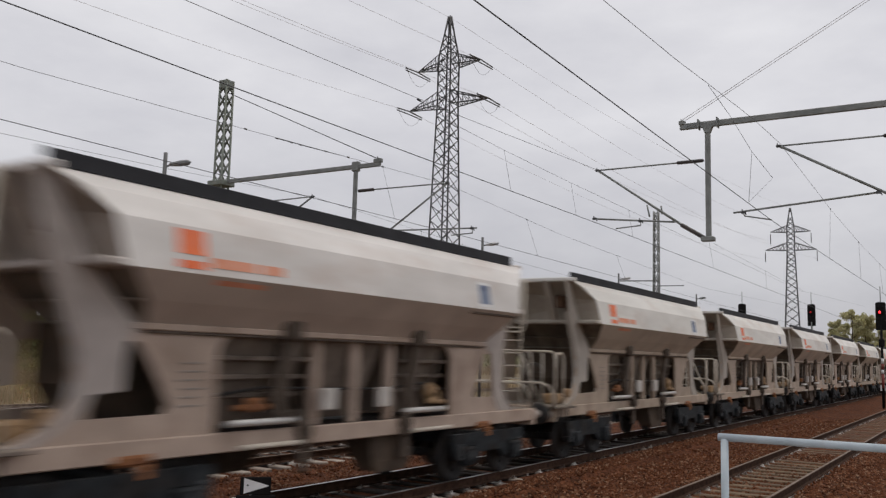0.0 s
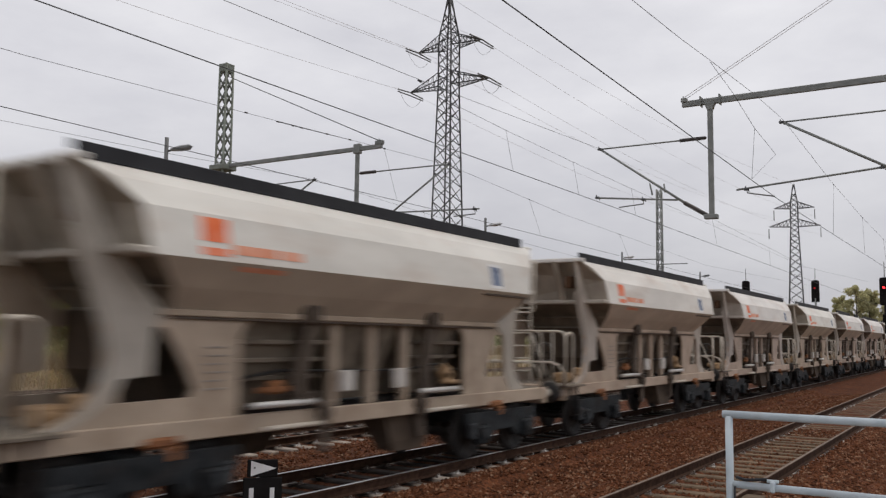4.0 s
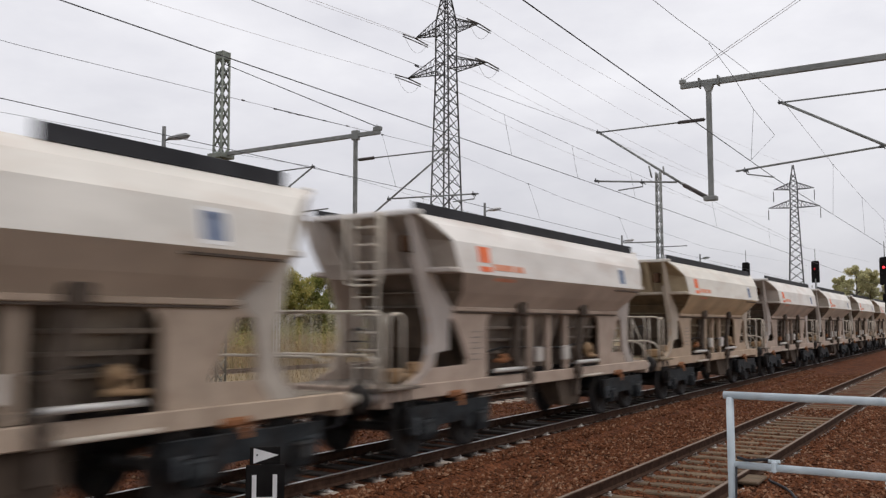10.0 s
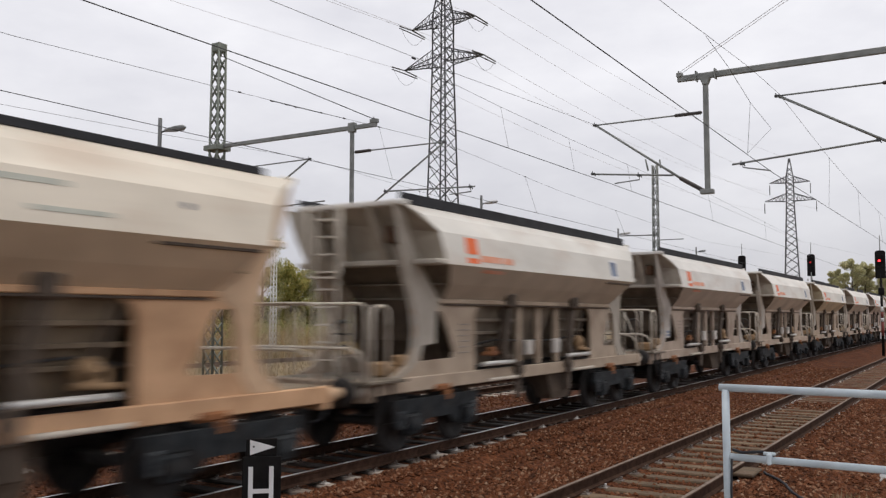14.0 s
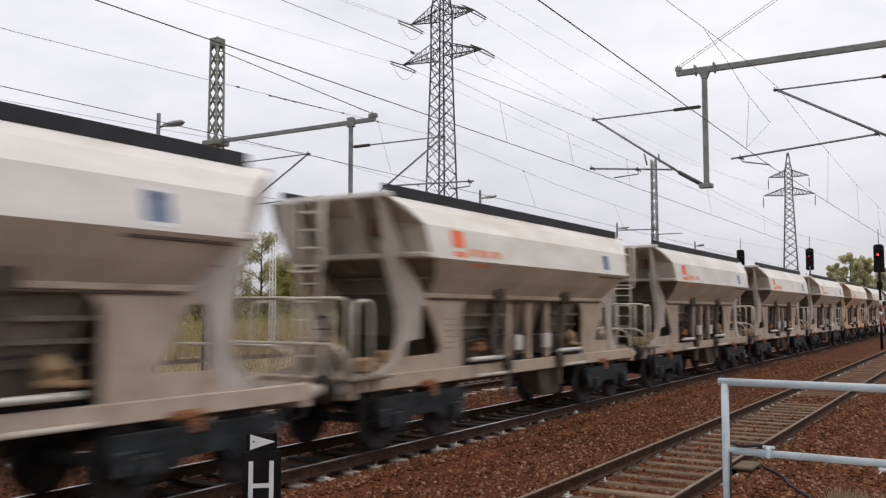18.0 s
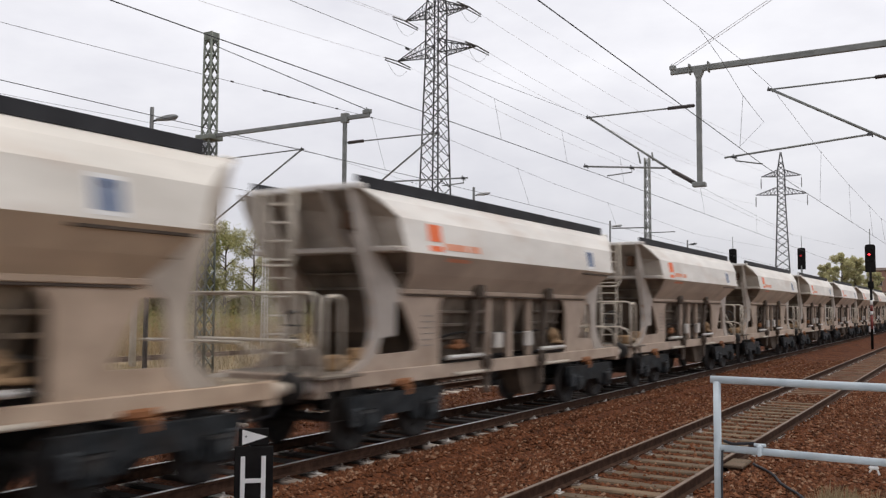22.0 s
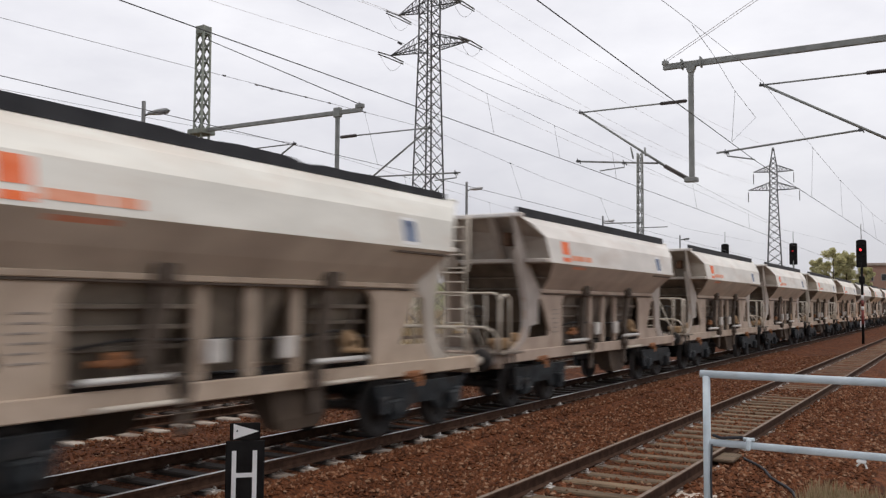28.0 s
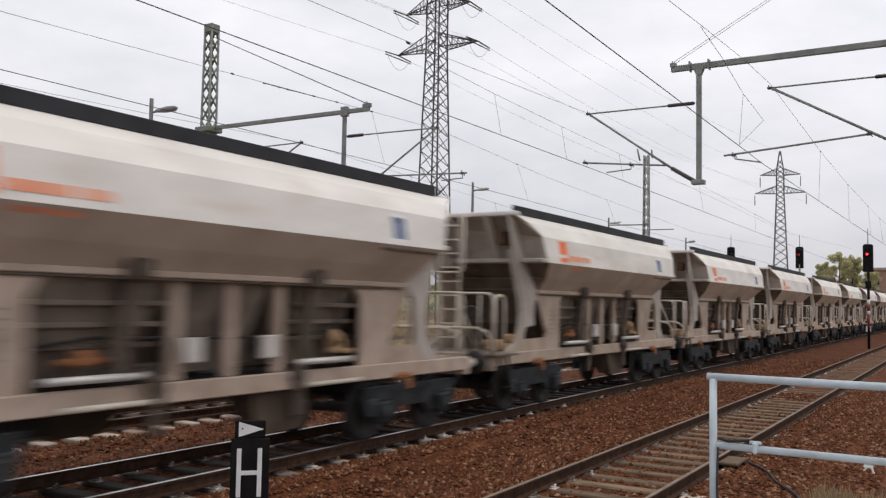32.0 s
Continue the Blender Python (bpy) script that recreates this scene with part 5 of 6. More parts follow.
part("doubled_wire", Form().tube([(14.26, 13.4, 6.975), (15.05, 13.4, 7.005), (16.86, 13.4, 7.09)], 0.008, 5), WIRE, sect)
for x, z in ((13.27, 6.955), (14.26, 6.975), (14.75, 6.993), (15.05, 7.005), (15.97, 7.05), (16.86, 7.09)):
    part("clamp", Form().tube([(x - 0.04, 13.4, z), (x + 0.04, 13.4, z + 0.003)], 0.018, 6), INSULATOR, sect)
bridle = single("branch_wire", Form().tube([(16.7, 4.4, 7.6), (18.4, 4.4, 7.42), (20.4, 4.4, 7.08), (22.7, 4.4, 6.9)], 0.005, 5)
                .tube([(20.4, 4.4, 7.08), (20.1, 4.42, 5.85)], 0.0045, 4).tube([(22.7, 4.4, 6.9), (20.1, 4.42, 5.85)], 0.0045, 4), WIRE,
                "thin branch wire between messenger and contact wire", "overhead wire")


# ---- power line ----
def pylon(at, turn, height, arms, base, detail=1.0, steel=TOWER):
    """A lattice tower; arms are (height, half span, depth)."""
    p = thing("electricity_pylon", "dark steel lattice pylon with two cross arms", "pylon", "pylons", at=at, turn=turn)
    waist = arms[0][0]
    def half(z):
        return base * (1 - z / waist) + 0.68 * z / waist if z < waist else max(0.1, 0.68 * (1 - max(0.0, z - waist - 4.5) / (height - waist - 4.5) * 0.92))
    zs = [0.0]
    while zs[-1] < height - 0.9:
        zs.append(zs[-1] + max(0.9, half(zs[-1]) * 1.45))
    zs[-1] = height
    for sx in (-1, 1):
        for sy in (-1, 1):
            part("leg", Form().tube([(sx * half(z), sy * half(z), z - (0.5 if z == 0 else 0)) for z in zs], 0.09 * detail, 4), steel, p)
    brace = Form()
    for face in range(4):
        f = Form()
        for a, b in zip(zs, zs[1:]):
            u, v = half(a), half(b)
            ca = [(-u, -u), (u, -u), (u, u), (-u, u)]
            cb = [(-v, -v), (v, -v), (v, v), (-v, v)]
            i, j = face, (face + 1) % 4
            f.tube([(*ca[i], a), (*cb[j], b)], 0.042 * detail, 4)
            f.tube([(*ca[j], a), (*cb[i], b)], 0.042 * detail, 4)
        brace.f += [tuple(i + len(brace.v) for i in q) for q in f.f]
        brace.s += f.s
        brace.v += f.v
    tagged(part("bracing", brace, steel, p), kind="stuff")
    for z, span, drop in arms:
        for s in (-1, 1):
            f = Form()
            tip = Vector((s * span, 0, z + 0.1))
            h = half(z)
            corners = [Vector((s * h, -h, z)), Vector((s * h, h, z)), Vector((s * half(z + drop), -half(z + drop), z + drop)), Vector((s * half(z + drop), half(z + drop), z + drop))]
            for c in corners:
                f.tube([c, tip], 0.055 * detail, 4)
            for k in range(1, 6):
                t = k / 6
                q = [c.lerp(tip, t) for c in corners]
                r = [c.lerp(tip, t - 1 / 6) for c in corners]
                for a, b in ((0, 1), (0, 2), (1, 3)):
                    f.tube([q[a], q[b]], 0.028 * detail, 4)
                for a, b in ((0, 1), (2, 0), (3, 1)):
                    f.tube([r[a], q[b]], 0.028 * detail, 4)
            part("cross_arm", f, steel, p)
    return p


near_pylon = pylon((65.35, 40.7, -0.5), -93, 33.85, ((25.35, 4.35, 1.25), (29.0, 3.5, 1.15)), 1.3)
far_pylon = pylon((179.2, 31.6, -0.5), -82, 33.6, ((25.2, 4.7, 1.5), (28.8, 3.7, 1.3)), 1.7, 1.1, TOWER_FAR)
ux, uy = math.cos(radians(-93)), math.sin(radians(-93))
to_local = (near_pylon.matrix_basis).inverted()
vx, vy = math.cos(radians(-82)), math.sin(radians(-82))
line = thing("power_line", "pale high voltage conductors hung between pylons", "power line")
for z, span, z2, span2 in ((24.95, 4.35, 24.0, 4.7), (28.6, 3.5, 27.6, 3.7)):
    for s in (-1, 1):
        for q in (1.0,):
            a = Vector((65.35 + ux * s * span * q, 40.7 + uy * s * span * q, z))
            b = Vector((179.2 + vx * s * span2 * q, 31.6 + vy * s * span2 * q, z2 - 1.0))
            c = Vector((-50, 46.5 - s * span * q, z + 0.3))
            for far, side in ((b, 1), (c, -1)):
                n = 16
                pts = [a.lerp(far, k / n) - Vector((0, 0, 4 * 2.0 * (k / n) * (1 - k / n))) for k in range(n + 1)]
                first = a + (pts[1] - a).normalized() * 1.9
                part("insulator_string", Form().tube([to_local @ q3 for q3 in (a, a.lerp(first, 0.5), first)], 0.06, 6), INSULATOR, near_pylon)
                part("insulator_string", Form().tube([to_local @ (a + Vector((0, 0, -0.3))), to_local @ (first + Vector((0, 0, -0.2)))], 0.05, 6), INSULATOR, near_pylon)
                part("conductor", Form().tube([first] + pts[1:], 0.015, 4), WIRE_PALE, line)
            lo = a + Vector((0, 0, -1.7))
            d1, d2 = (b - a).normalized() * 1.8, (c - a).normalized() * 1.8
            part("jumper_loop", Form().tube([to_local @ q3 for q3 in [(a + d1).lerp(a + d2, k / 10) + Vector((0, 0, -1.35 * math.sin(math.pi * k / 10) ** 0.8)) for k in range(11)]], 0.014, 5), WIRE_GREY, near_pylon)
    for s in (-1, 1):
        for e in (-0.25, 0.25):
            q = Vector((s * span2, e, z2 + 0.9))
            part("insulator_string", Form().tube([q, q + Vector((0, 0, -1.9))], 0.075, 6), INSULATOR, far_pylon)
top = Vector((65.35, 40.7, 33.25))
for far in (Vector((179.2, 31.6, 33.0)), Vector((-50, 46.5, 33))):
    part("earth_wire", Form().tube([top.lerp(far, k / 12) - Vector((0, 0, 6 * (k / 12) * (1 - k / 12))) for k in range(13)], 0.016, 4), WIRE_PALE, line)

# ---- lamps, signals, signs ----
lamp = thing("platform_lamp", "dark lamp pole with a single grey lamp head", "street lamp", "lamps behind the tracks", at=(17.28, 20.7, -0.4))
part("pole", Form().tube([(0, 0, -0.3), (0, 0, 8.45)], 0.075, 10, 0.06), POLE_GREY, lamp)
part("bracket", Form().tube([(0, 0, 8.02), (0.1, -0.2, 8.08)], 0.03, 8), POLE_DARK, lamp)
head = Form()
for k in range(2):
    head.lathe([(-0.36, 0.0), (-0.3, 0.07), (0.0, 0.13), (0.25, 0.12), (0.36, 0.0)], (0, 0, 0), "x", 14)
lamp_head = part("lamp_head", head, LAMP_GREY, lamp, "grey oval lamp head")
lamp_head.matrix_basis = pose(0.2, -0.42, 8.12, 0, -8, -62) @ Matrix.Diagonal((1, 1, 0.7, 1))
for x in (36.8, 55.48, 74.0, -2.0):
    copy_thing(lamp, pose(x, 20.7, -0.4))


def signal(at, top, label, striped=False, lens=None):
    s = thing("railway_signal", label, "signal", "signals", at=at)
    part("mast", Form().tube([(0, 0, -0.4), (0, 0, top - 1.4)], 0.075, 10), BLACK if striped else BEAM, s)
    if striped:
        for z, z1, paint in ((1.05, 1.88, SIGN_RED), (1.9, 2.12, WHITE), (2.14, 2.48, SIGN_RED), (2.5, 2.8, WHITE)):
            part("mast_band", Form().tube([(0, 0, z), (0, 0, z1)], 0.08, 10), paint, s)
        part("lower_box", Form().box(-0.2, 0.06, -0.16, 0.16, 3.5, 3.95, 0.04), BLACK, s)
    part("back_plate", Form().prism([(-0.29, top - 1.7), (0.29, top - 1.7), (0.29, top - 0.12), (0.24, top - 0.03), (0.14, top), (-0.14, top), (-0.24, top - 0.03), (-0.29, top - 0.12)], "x", -0.06, 0.03), BLACK, s, "matt black signal board")
    part("hood", Form().tube([(-0.3, 0.05, top - 0.62), (-0.06, 0.05, top - 0.62)], 0.13, 12, caps=False), BLACK, s)
    part("lens", Form().lathe([(-0.10, 0.0), (-0.10, 0.045), (-0.075, 0.065), (-0.06, 0.065)], (0, 0.05, top - 0.62), "x", 14), lens or RED_LIGHT, s, "dark lens" if lens is BLACK else "glowing red lens")
    for y, z in ((-0.12, top - 0.3), (0.14, top - 0.3), (-0.13, top - 1.0), (0.13, top - 1.05)):
        part("dark_lens", Form().lathe([(-0.09, 0.0), (-0.09, 0.06), (-0.06, 0.085)], (0, y, z), "x", 12), BLACK, s)
    part("aerial", Form().tube([(0, 0, top - 0.2), (0, 0, top + 0.95)], 0.025, 6), BEAM, s)
    part("small_plate", Form().box(-0.07, -0.05, 0.2, 0.34, top - 2.1, top - 1.9, 0.01), WHITE, s)
    return s


signal((58.8, 5.32, 0), 6.2, "black railway signal showing red on a red and white mast", True)
signal((72.9, 11.45, 0), 7.05, "black railway signal showing dim red behind the train", lens=RED_DIM)
signal((70.3, 16.1, 0), 6.95, "unlit black railway signal between far tracks", lens=BLACK)
low_marker = thing("marker_post", "low black marker post with a white plate beside the track", "marker post", at=(59.5, 5.4, -0.3))
part("post", Form().tube([(0, 0, 0), (0, 0, 1.5)], 0.07, 8), BLACK, low_marker)
part("plate", Form().box(-0.09, -0.06, -0.14, 0.14, 1.15, 1.5, 0.01), WHITE, low_marker)

board = thing("stop_board", "black stop board with white letter H and arrow plate", "sign", at=(6.33, 6.0, 0))
board.matrix_basis = pose(6.35, 6.01, -0.01, 0, 0, -46)
part("plate", Form().box(-0.185, 0.185, -0.015, 0.015, 0.20, 0.83, 0.01), BLACK, board)
part("post", Form().box(-0.035, 0.035, 0.016, 0.07, -0.5, 0.85, 0.01), BLACK, board)
for name, x0, x1, z0, z1 in (("letter_stroke", -0.126, -0.083, 0.27, 0.735), ("letter_stroke", 0.070, 0.113, 0.27, 0.735), ("letter_bar", -0.084, 0.071, 0.48, 0.523)):
    part(name, Form().box(x0, x1, -0.019, -0.0145, z0, z1, 0.001), WHITE, board)
part("arrow_plate", Form().box(-0.15, 0.14, -0.013, 0.013, 0.834, 1.0, 0.006), BLACK, board)
part("arrow", Form().prism([(-0.115, 0.845), (0.125, 0.918), (-0.115, 0.991)], "y", -0.017, -0.0125), WHITE, board, "white triangle pointing along the track")
part("bolt", Form().tube([(-0.08, -0.022, 0.925), (-0.08, -0.012, 0.925)], 0.009, 8), BLACK, board)

# ---- railing at the platform end ----
fence = thing("platform_railing", "pale blue-grey galvanised tube railing across the platform end", "railing", at=(0, 0, 0))
for y in (1.66, -0.15, -1.96):
    x = 6.635 - (1.66 - y) * 0.015
    post = part("post", Form().tube([(x, y, 0.4), (x, y, 1.64)], 0.028, 14), GALV, fence)
part("top_rail", Form().tube([(6.64, 1.705, 1.652), (6.585, -4.0, 1.652)], 0.028, 14), GALV, fence)
part("middle_rail", Form().tube([(6.64, 1.66, 1.15), (6.585, -4.0, 1.15)], 0.026, 14), GALV, fence)
for y, z in ((1.36, 1.15), (-0.15, 1.15)):
    part("clamp", Form().box(6.602, 6.668, y - 0.018, y + 0.018, z - 0.034, z + 0.05, 0.012).tube([(6.635, y + 0.04, z + 0.045), (6.635, y - 0.04, z + 0.045)], 0.012, 8), GALV, fence, "pale bolted tube clamp")
part("tag", Form().box(6.61, 6.65, 0.59, 0.65, 1.098, 1.123, 0.01).tube([(6.63, 0.6, 1.1), (6.62, 0.585, 1.065)], 0.007, 6).tube([(6.63, 0.63, 1.1), (6.64, 0.65, 1.075)], 0.006, 6), WHITE, fence, "white plastic tie under the middle rail")
part("lashing", Form().tube([(6.66, 1.62, 1.2), (6.62, 1.55, 1.19), (6.64, 1.40, 1.205)], 0.012, 6), RUBBER, fence)
part("cable_down_post", Form().tube([(6.61, 1.62, 1.14), (6.6, 1.625, 0.9), (6.61, 1.622, 0.4)], 0.008, 6), RUBBER, fence)

box_thing = thing("cable_box", "rusty brown cable box with a flat lid beside the track", "cable box", at=(13.25, 3.03, -0.3))
part("body", Form().box(-0.17, 0.17, -0.1, 0.1, -0.05, 0.2, 0.02), RUST_DARK, box_thing)
part("lid", Form().box(-0.33, 0.33, -0.14, 0.14, 0.202, 0.25, 0.015), SLEEPER, box_thing, "weathered lid")
for x in (-0.24, 0.24):
    part("bracket", Form().box(x - 0.03, x + 0.03, -0.08, 0.08, -0.08, 0.2, 0.01), RUST_DARK, box_thing)
hose = [(13.55 - 0.16 * k, 2.86 - 0.098 * k + 0.03 * math.sin(k * 1.3), bed_height(13.55 - 0.16 * k, 2.86 - 0.098 * k) + 0.05) for k in range(13)]
single("ground_cable", Form().tube(hose, 0.02, 7), RUBBER, "black cable lying on the ballast", "cable")
slab_thing = thing("cable_trough", "row of grey concrete cable trough lids", "cable trough")
for k in range(4):
    part("lid", Form().box(10.95 - 0.75 * k, 10.22 - 0.75 * k, 2.62, 3.08, -0.3, -0.14, 0.015), SLEEPER_PALE, slab_thing)


# ---- vegetation ----
def tree(name, label, at, height, radius, crown_low, leaf, seed, leaves=3500, leaf_size=0.16, thin=0.0, cone=False):
    r = random.Random(seed)
    t = thing(name, label, "tree", at=at)
    f = Form()
    top_pt = Vector((r.uniform(-0.3, 0.3), r.uniform(-0.3, 0.3), height * 0.93))
    trunk = [Vector((0, 0, -0.4)), Vector((r.uniform(-0.1, 0.1), 0, height * 0.3)), top_pt * 0.65, top_pt]
    f.tube(trunk, height * 0.02, 8, 0.02)
    tips = []
    limbs = 26
    for k in range(limbs):
        z = crown_low + (height * 0.9 - crown_low) * (k + r.random()) / limbs
        a = r.uniform(0, 2 * math.pi)
        u = (z - crown_low) / (height - crown_low)
        reach = radius * ((1 - u) * 0.95 + 0.1 if cone else math.sin(math.pi * min(1, 0.22 + 0.68 * u)) * r.uniform(0.6, 1.15))
        base = trunk[1].lerp(top_pt, max(0, (z - height * 0.3) / (height * 0.65))) if z > height * 0.3 else Vector((0, 0, z))
        tip = base + Vector((math.cos(a) * reach, math.sin(a) * reach, reach * (0.1 if cone else r.uniform(0.3, 0.8))))
        mid = base.lerp(tip, 0.5) + Vector((0, 0, reach * 0.08))
        f.tube([base, mid, tip], height * 0.006, 5, 0.008)
        for j in range(4):
            tips.append((base.lerp(tip, 0.45 + 0.18 * j), radius * r.uniform(0.16, 0.34) * (0.7 if cone else 1)))
    tips.append((top_pt, radius * 0.2))
    part("trunk", f, BARK, t, "brown trunk with bare limbs")
    rs = np.random.RandomState(seed)
    idx = rs.randint(0, len(tips), leaves)
    cen = np.array([tuple(tips[i][0]) for i in idx])
    rad = np.array([tips[i][1] for i in idx])[:, None]
    d = rs.normal(size=(leaves, 3))
    d /= np.linalg.norm(d, axis=1)[:, None]
    pos = cen + d * rad * rs.uniform(0.2, 1.0, (leaves, 1)) ** 0.6
    u = rs.normal(size=(leaves, 3))
    u /= np.linalg.norm(u, axis=1)[:, None]
    w = np.cross(u, rs.normal(size=(leaves, 3)))
    w /= np.linalg.norm(w, axis=1)[:, None]
    s = leaf_size * rs.uniform(0.6, 1.4, (leaves, 1))
    quad = np.stack([pos - u * s, pos - w * s * 0.55, pos + u * s, pos + w * s * 0.55], axis=1).reshape(-1, 3)
    me = bpy.data.meshes.new("crown")
    me.from_pydata(quad.tolist(), [], np.arange(leaves * 4).reshape(-1, 4).tolist())
    me.materials.append(leaf)
    part("crown", me, leaf, t)
    return t


def along(px_angle, dist):
    return (dist * math.cos(radians(px_angle)), dist * math.sin(radians(px_angle)), -0.4)


# a loose row of trees beyond the far field: bearing, distance, height, spread, foliage
ROW = [(62.6, 118, 9.5, 3.4, LEAF_DARK, False), (60.4, 116, 9.4, 3.2, LEAF_GREEN, False), (58.6, 114, 8.8, 2.5, LEAF_DARK, False), (57.2, 118, 7.9, 2.1, LEAF_GREEN, True), (56.5, 117, 8.3, 2.2, LEAF_GREEN, True),
       (55.6, 122, 7.4, 2.6, LEAF_YELLOW, False), (54.5, 124, 7.2, 2.4, LEAF_RUST, False), (53.7, 126, 8.7, 2.4, LEAF_FAR, False), (52.2, 112, 12.6, 2.7, LEAF_BIRCH, False),
       (51.2, 116, 8.6, 2.6, LEAF_GREEN, False), (49.6, 104, 11.6, 3.0, LEAF_DARK, False), (48.2, 102, 15.2, 3.4, LEAF_DARK, False), (46.9, 104, 13.0, 3.0, LEAF_GREEN, False),
       (45.4, 100, 12.4, 3.0, LEAF_BIRCH, False), (43.6, 98, 11.6, 3.0, LEAF_BIRCH, False), (41.8, 102, 8.0, 2.6, LEAF_YELLOW, False), (39.8, 104, 8.4, 2.4, LEAF_GREEN, False), (38.2, 110, 6.4, 2.4, LEAF_FAR, False)]
REACH = 1.85
TREE_WORDS = {LEAF_DARK: "dense dark green tree beyond the field", LEAF_GREEN: "green broadleaf tree beyond the field", LEAF_YELLOW: "yellowing olive tree beyond the field",
              LEAF_RUST: "brownish autumn tree beyond the field", LEAF_FAR: "pale tree with thin foliage and haze in its colour beyond the field", LEAF_BIRCH: "airy olive birch with thin foliage beyond the field"}
for k, (ang, dist, h, rad, leaf, cone) in enumerate(ROW):
    airy = leaf in (LEAF_FAR, LEAF_BIRCH)
    tree("conifer" if cone else "tree", "green pointed conifer beyond the field" if cone else TREE_WORDS[leaf],
         along(ang, dist * REACH), 2.6 + (h - 2.6) * REACH, rad * REACH, h * 0.08, leaf, 50 + k, int((2600 if airy else 4600) * rad), (0.10 if airy else 0.15) * REACH, cone=cone)
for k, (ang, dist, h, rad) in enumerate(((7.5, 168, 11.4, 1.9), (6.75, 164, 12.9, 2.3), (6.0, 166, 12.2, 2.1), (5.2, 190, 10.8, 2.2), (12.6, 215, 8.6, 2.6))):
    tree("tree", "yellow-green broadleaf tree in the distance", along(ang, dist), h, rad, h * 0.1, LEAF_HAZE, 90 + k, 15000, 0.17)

hedge_rs = np.random.RandomState(8)


def leaf_bank(name, label, count, size, leaf, place):
    pos = np.array([place() for k in range(count)])
    u = hedge_rs.normal(size=(count, 3))
    u /= np.linalg.norm(u, axis=1)[:, None]
    w = np.cross(u, hedge_rs.normal(size=(count, 3)))
    w /= np.linalg.norm(w, axis=1)[:, None]
    s = size * hedge_rs.uniform(0.6, 1.5, (count, 1))
    quad = np.stack([pos - u * s, pos - w * s * 0.6, pos + u * s, pos + w * s * 0.6], axis=1).reshape(-1, 3)
    me = bpy.data.meshes.new(name)
    me.from_pydata(quad.tolist(), [], np.arange(count * 4).reshape(-1, 4).tolist())
    me.materials.append(leaf)
    return tagged(new(name, me), label, "bushes", kind="stuff")


def far_wood():
    a = hedge_rs.uniform(9.0, 75.0)
    d = hedge_rs.uniform(230, 300)
    top_z = 6.5 + 2.6 * noise.noise((a * 0.55, 1.7, 0)) + 1.2 * noise.noise((a * 2.3, 5.1, 0))
    return (d * math.cos(radians(a)), d * math.sin(radians(a)), max(0.0, top_z) * hedge_rs.uniform(0, 1) ** 0.6 - 0.4)


def low_bush():
    a = hedge_rs.uniform(36, 68)
    d = 196 + 10 * noise.noise((a * 0.2, 9, 0)) + hedge_rs.uniform(-6, 6)
    top_z = 6.4 + 2.6 * noise.noise((a * 0.45, 3.3, 0)) + 2.0 * noise.noise((a * 1.9, 7.1, 0))
    return (d * math.cos(radians(a)), d * math.sin(radians(a)), max(0.1, top_z) * hedge_rs.uniform(0, 1) ** 0.7 - 0.4)


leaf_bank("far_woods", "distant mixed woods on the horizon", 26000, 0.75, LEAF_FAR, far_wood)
leaf_bank("bushes", "autumn bushes at the far edge of the field", 30000, 0.4, LEAF_HEDGE, low_bush)


def grass_patch(name, label, count, area, height, seed, wide=1.0):
    r = np.random.RandomState(seed)
    vs, fs = [], []
    x0, x1, y0, y1, zf = area
    for k in range(count):
        x, y = r.uniform(x0, x1), r.uniform(y0, y1)
        z = zf(x, y)
        h = height * r.uniform(0.5, 1.4)
        a = r.uniform(0, 6.28)
        lean = r.uniform(-0.35, 0.35, 2) * h
        wx, wy = 0.013 * math.cos(a) * (1 + height) * wide, 0.013 * math.sin(a) * (1 + height) * wide
        n = len(vs)
        vs += [(x - wx, y - wy, z), (x + wx, y + wy, z), (x + lean[0], y + lean[1], z + h)]
        fs.append((n, n + 1, n + 2))
    me = bpy.data.meshes.new(name)
    me.from_pydata(vs, [], fs)
    me.materials.append(GRASS)
    return tagged(new(name, me), label, "grass", kind="stuff")


grass_patch("trackside_weeds", "dry weeds beside the platform end", 5200, (8.4, 12.5, 0.3, 1.75, bed_height), 0.24, 5)
grass_patch("bank_grass", "short dry grass and weeds between the far tracks", 9000, (10, 66, 21.9, 32.4, lambda x, y: -0.42), 0.2, 6)
grass_patch("field_grass", "tall dry beige grass in the field", 34000, (12, 74, 36.2, 66, lambda x, y: -0.42), 0.5, 7, 1.8)
grass_patch("far_field_grass", "pale dry grass further out in the field", 34000, (20, 190, 66, 185, lambda x, y: -0.42), 0.5, 8, 7.0)


def weed_clump():
    k = int(hedge_rs.randint(0, 70))
    cx, cy = 14 + (k * 37 % 70) * 0.75, 36.8 + (k * 53 % 70) * 0.24
    return (cx + hedge_rs.normal() * 0.7, cy + hedge_rs.normal() * 0.5, -0.42 + abs(hedge_rs.normal()) * (0.45 + 0.2 * (k % 4)))


def field_shrub():
    k = int(hedge_rs.randint(0, 26))
    a, d = 37 + (k * 17 % 26) * 1.1, 78 + (k * 11 % 26) * 3.6
    return (d * math.cos(radians(a)) + hedge_rs.normal() * 1.3, d * math.sin(radians(a)) + hedge_rs.normal() * 1.0, -0.42 + abs(hedge_rs.normal()) * (0.7 + 0.2 * (k % 3)))


leaf_bank("field_shrubs", "low olive and brown shrubs scattered over the field", 15000, 0.13, LEAF_HEDGE, field_shrub)
leaf_bank("weeds", "reddish brown weeds and low shrubs beside the far track", 16000, 0.07, LEAF_RUST, weed_clump)

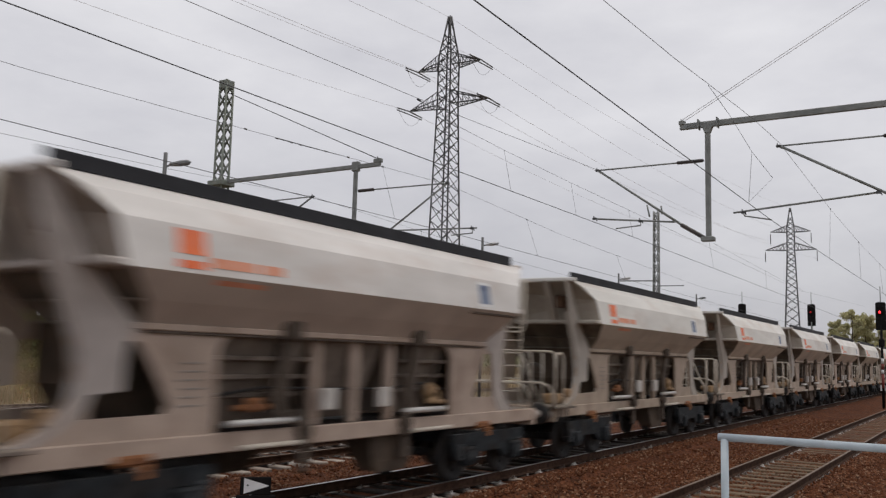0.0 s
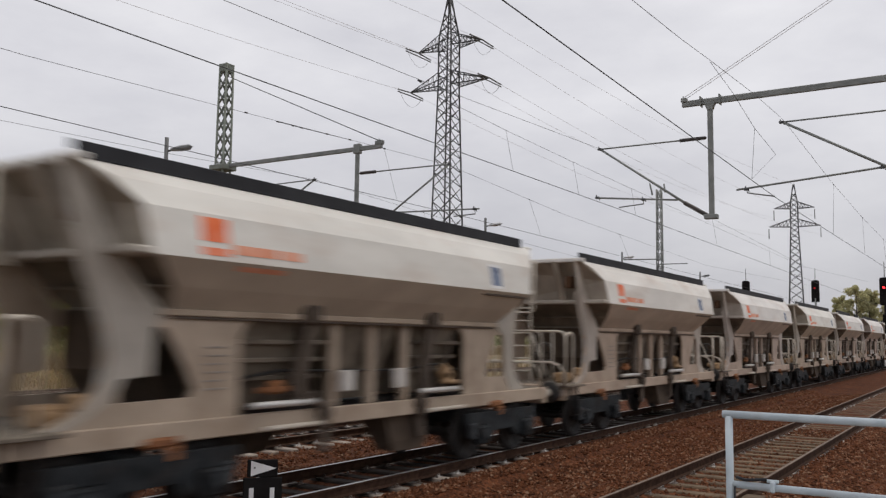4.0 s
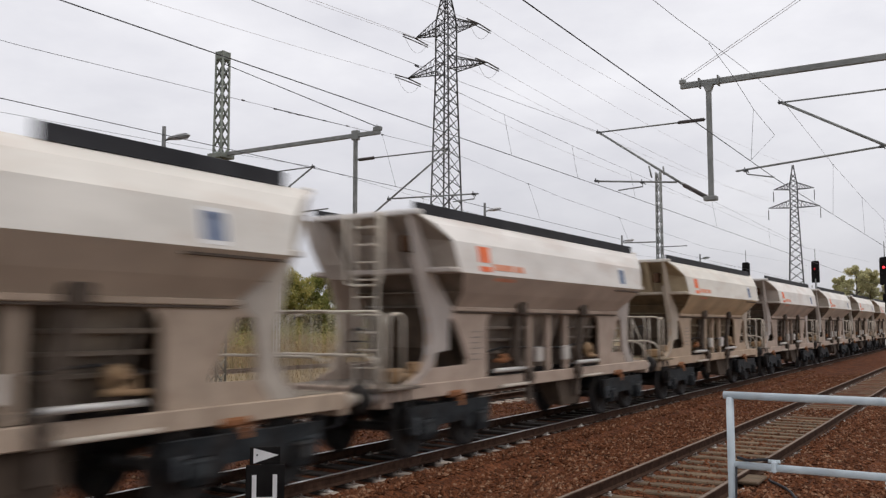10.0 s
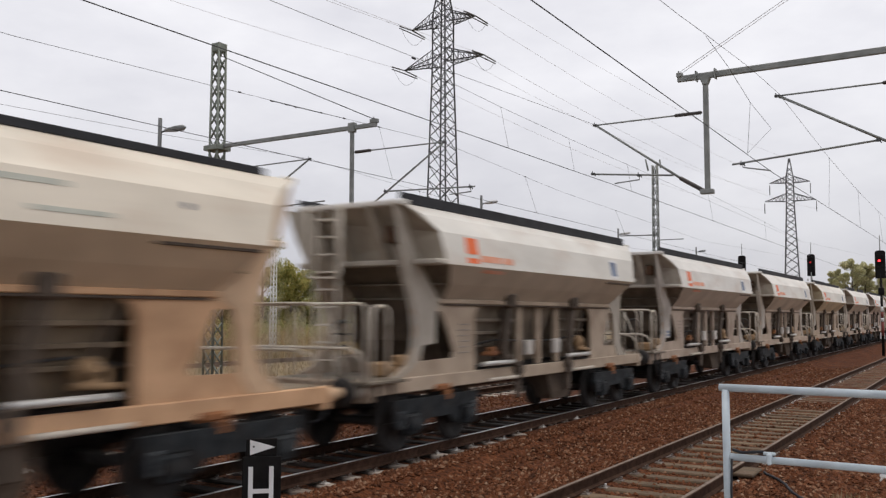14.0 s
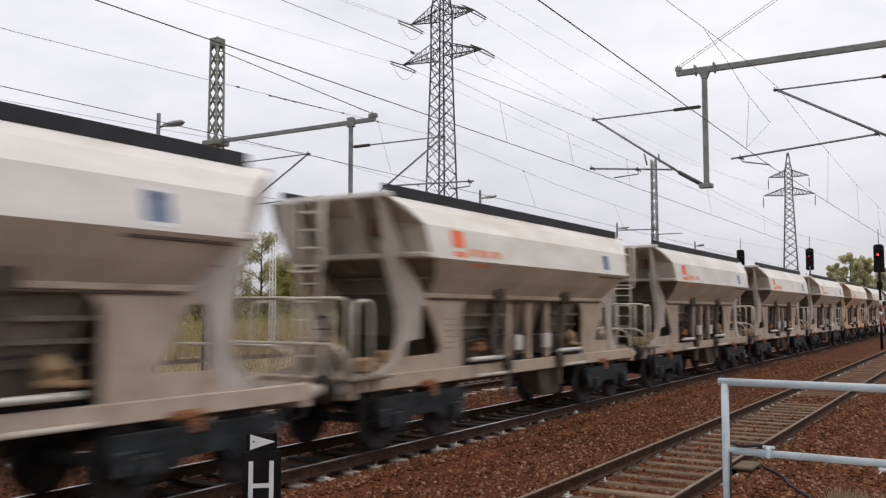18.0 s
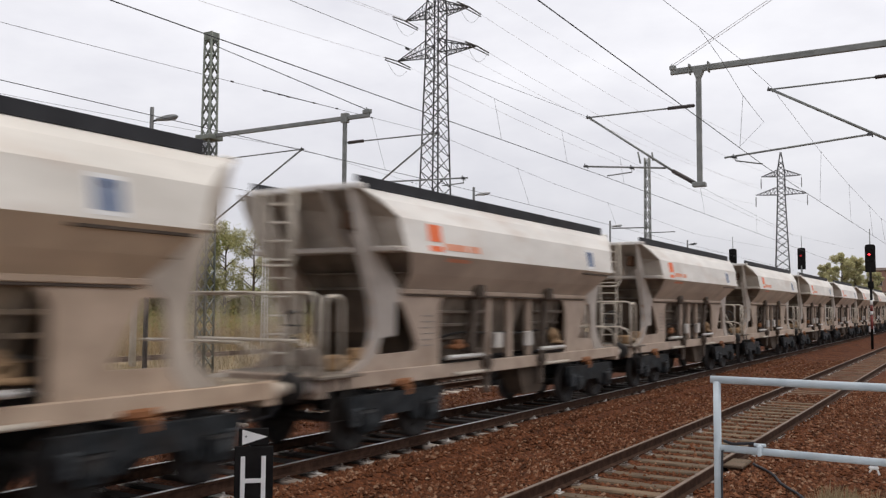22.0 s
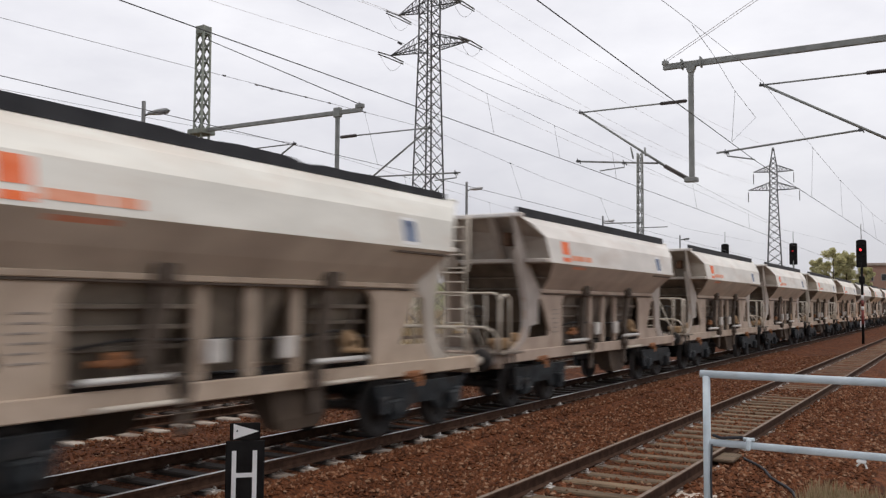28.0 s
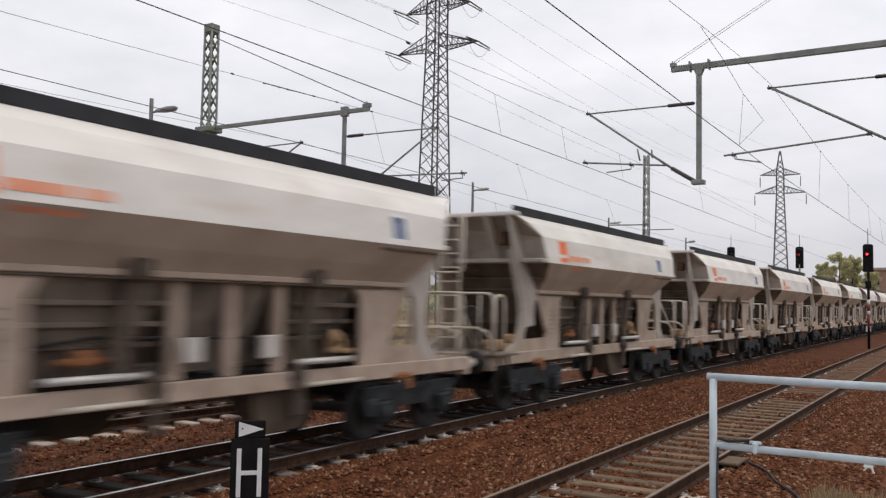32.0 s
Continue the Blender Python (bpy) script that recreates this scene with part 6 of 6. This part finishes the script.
house = thing("brick_building", "distant red brick building with rows of windows", "building", at=(205, 11.5, -0.4))
part("wall", Form().box(0, 26, -7, 7, -0.5, 11.0, 0.05), BRICK, house)
part("roof", Form().box(-0.5, 26.5, -7.5, 7.5, 11.02, 11.6, 0.05), ROOF, house)
for fl in range(3):
    for k in range(5):
        wnd = part("window", Form().box(-0.06, 0.06, -5.6 + 2.6 * k, -4.4 + 2.6 * k, 1.2 + 3.3 * fl, 2.7 + 3.3 * fl, 0.02), CONCRETE, house)
        part("pane", Form().box(-0.09, -0.062, -5.5 + 2.6 * k, -4.5 + 2.6 * k, 1.3 + 3.3 * fl, 2.6 + 3.3 * fl, 0.005), GLASS, wnd)


# ---- what moves ----
SPEED = LENGTH / 0.805
OFFSETS = [(0, 6.5), (1.1, 6.74), (2, 6.9), (4, 7.2), (6, 7.42), (9, 7.56), (13, 7.69), (17, 7.69), (19, 7.64), (23, 7.5), (28, 7.4), (32, 7.33)]


def travelled(t):
    """Metres that the emblem of wagon 0 has gone along the track."""
    for (t0, a), (t1, b) in zip(OFFSETS, OFFSETS[1:]):
        if t <= t1:
            return SPEED * t + a + (b - a) * (t - t0) / (t1 - t0)
    return SPEED * t + OFFSETS[-1][1]


def motions():
    times = [0, 1, 2, 4, 6, 9, 13, 15, 17, 19, 23, 28, 32]
    for i, wg in wagons.items():
        walk(wg, [(t, pose(travelled(t) + 3.89 - LENGTH * i, TRACKS["b"], 0)) for t in times])
    # wheels roll without slipping
    first = [o for o in wagon.children_recursive if o.name.startswith("wheelset")]
    steps = [k / FPS for k in range(32 * FPS + 1)]
    for wheel in first:
        at = tuple(wheel.location)
        walk(wheel, [(t, pose(*at, 0, math.degrees(travelled(t) / 0.46), 0)) for t in steps])
    fore = next(o for o in first if o.location.x > 0)
    aft = next(o for o in first if o.location.x < 0)
    for i, wg in wagons.items():
        if wg is wagon:
            continue
        others = [o for o in wg.children_recursive if o.name.startswith("wheelset")]
        for wheel in others:
            source = fore if wheel.location.x > 0 else aft
            wheel.rotation_mode = "QUATERNION"
            wheel.animation_data_create()
            wheel.animation_data.action = source.animation_data.action
            wheel.animation_data.action_slot = source.animation_data.action_slot


motions()
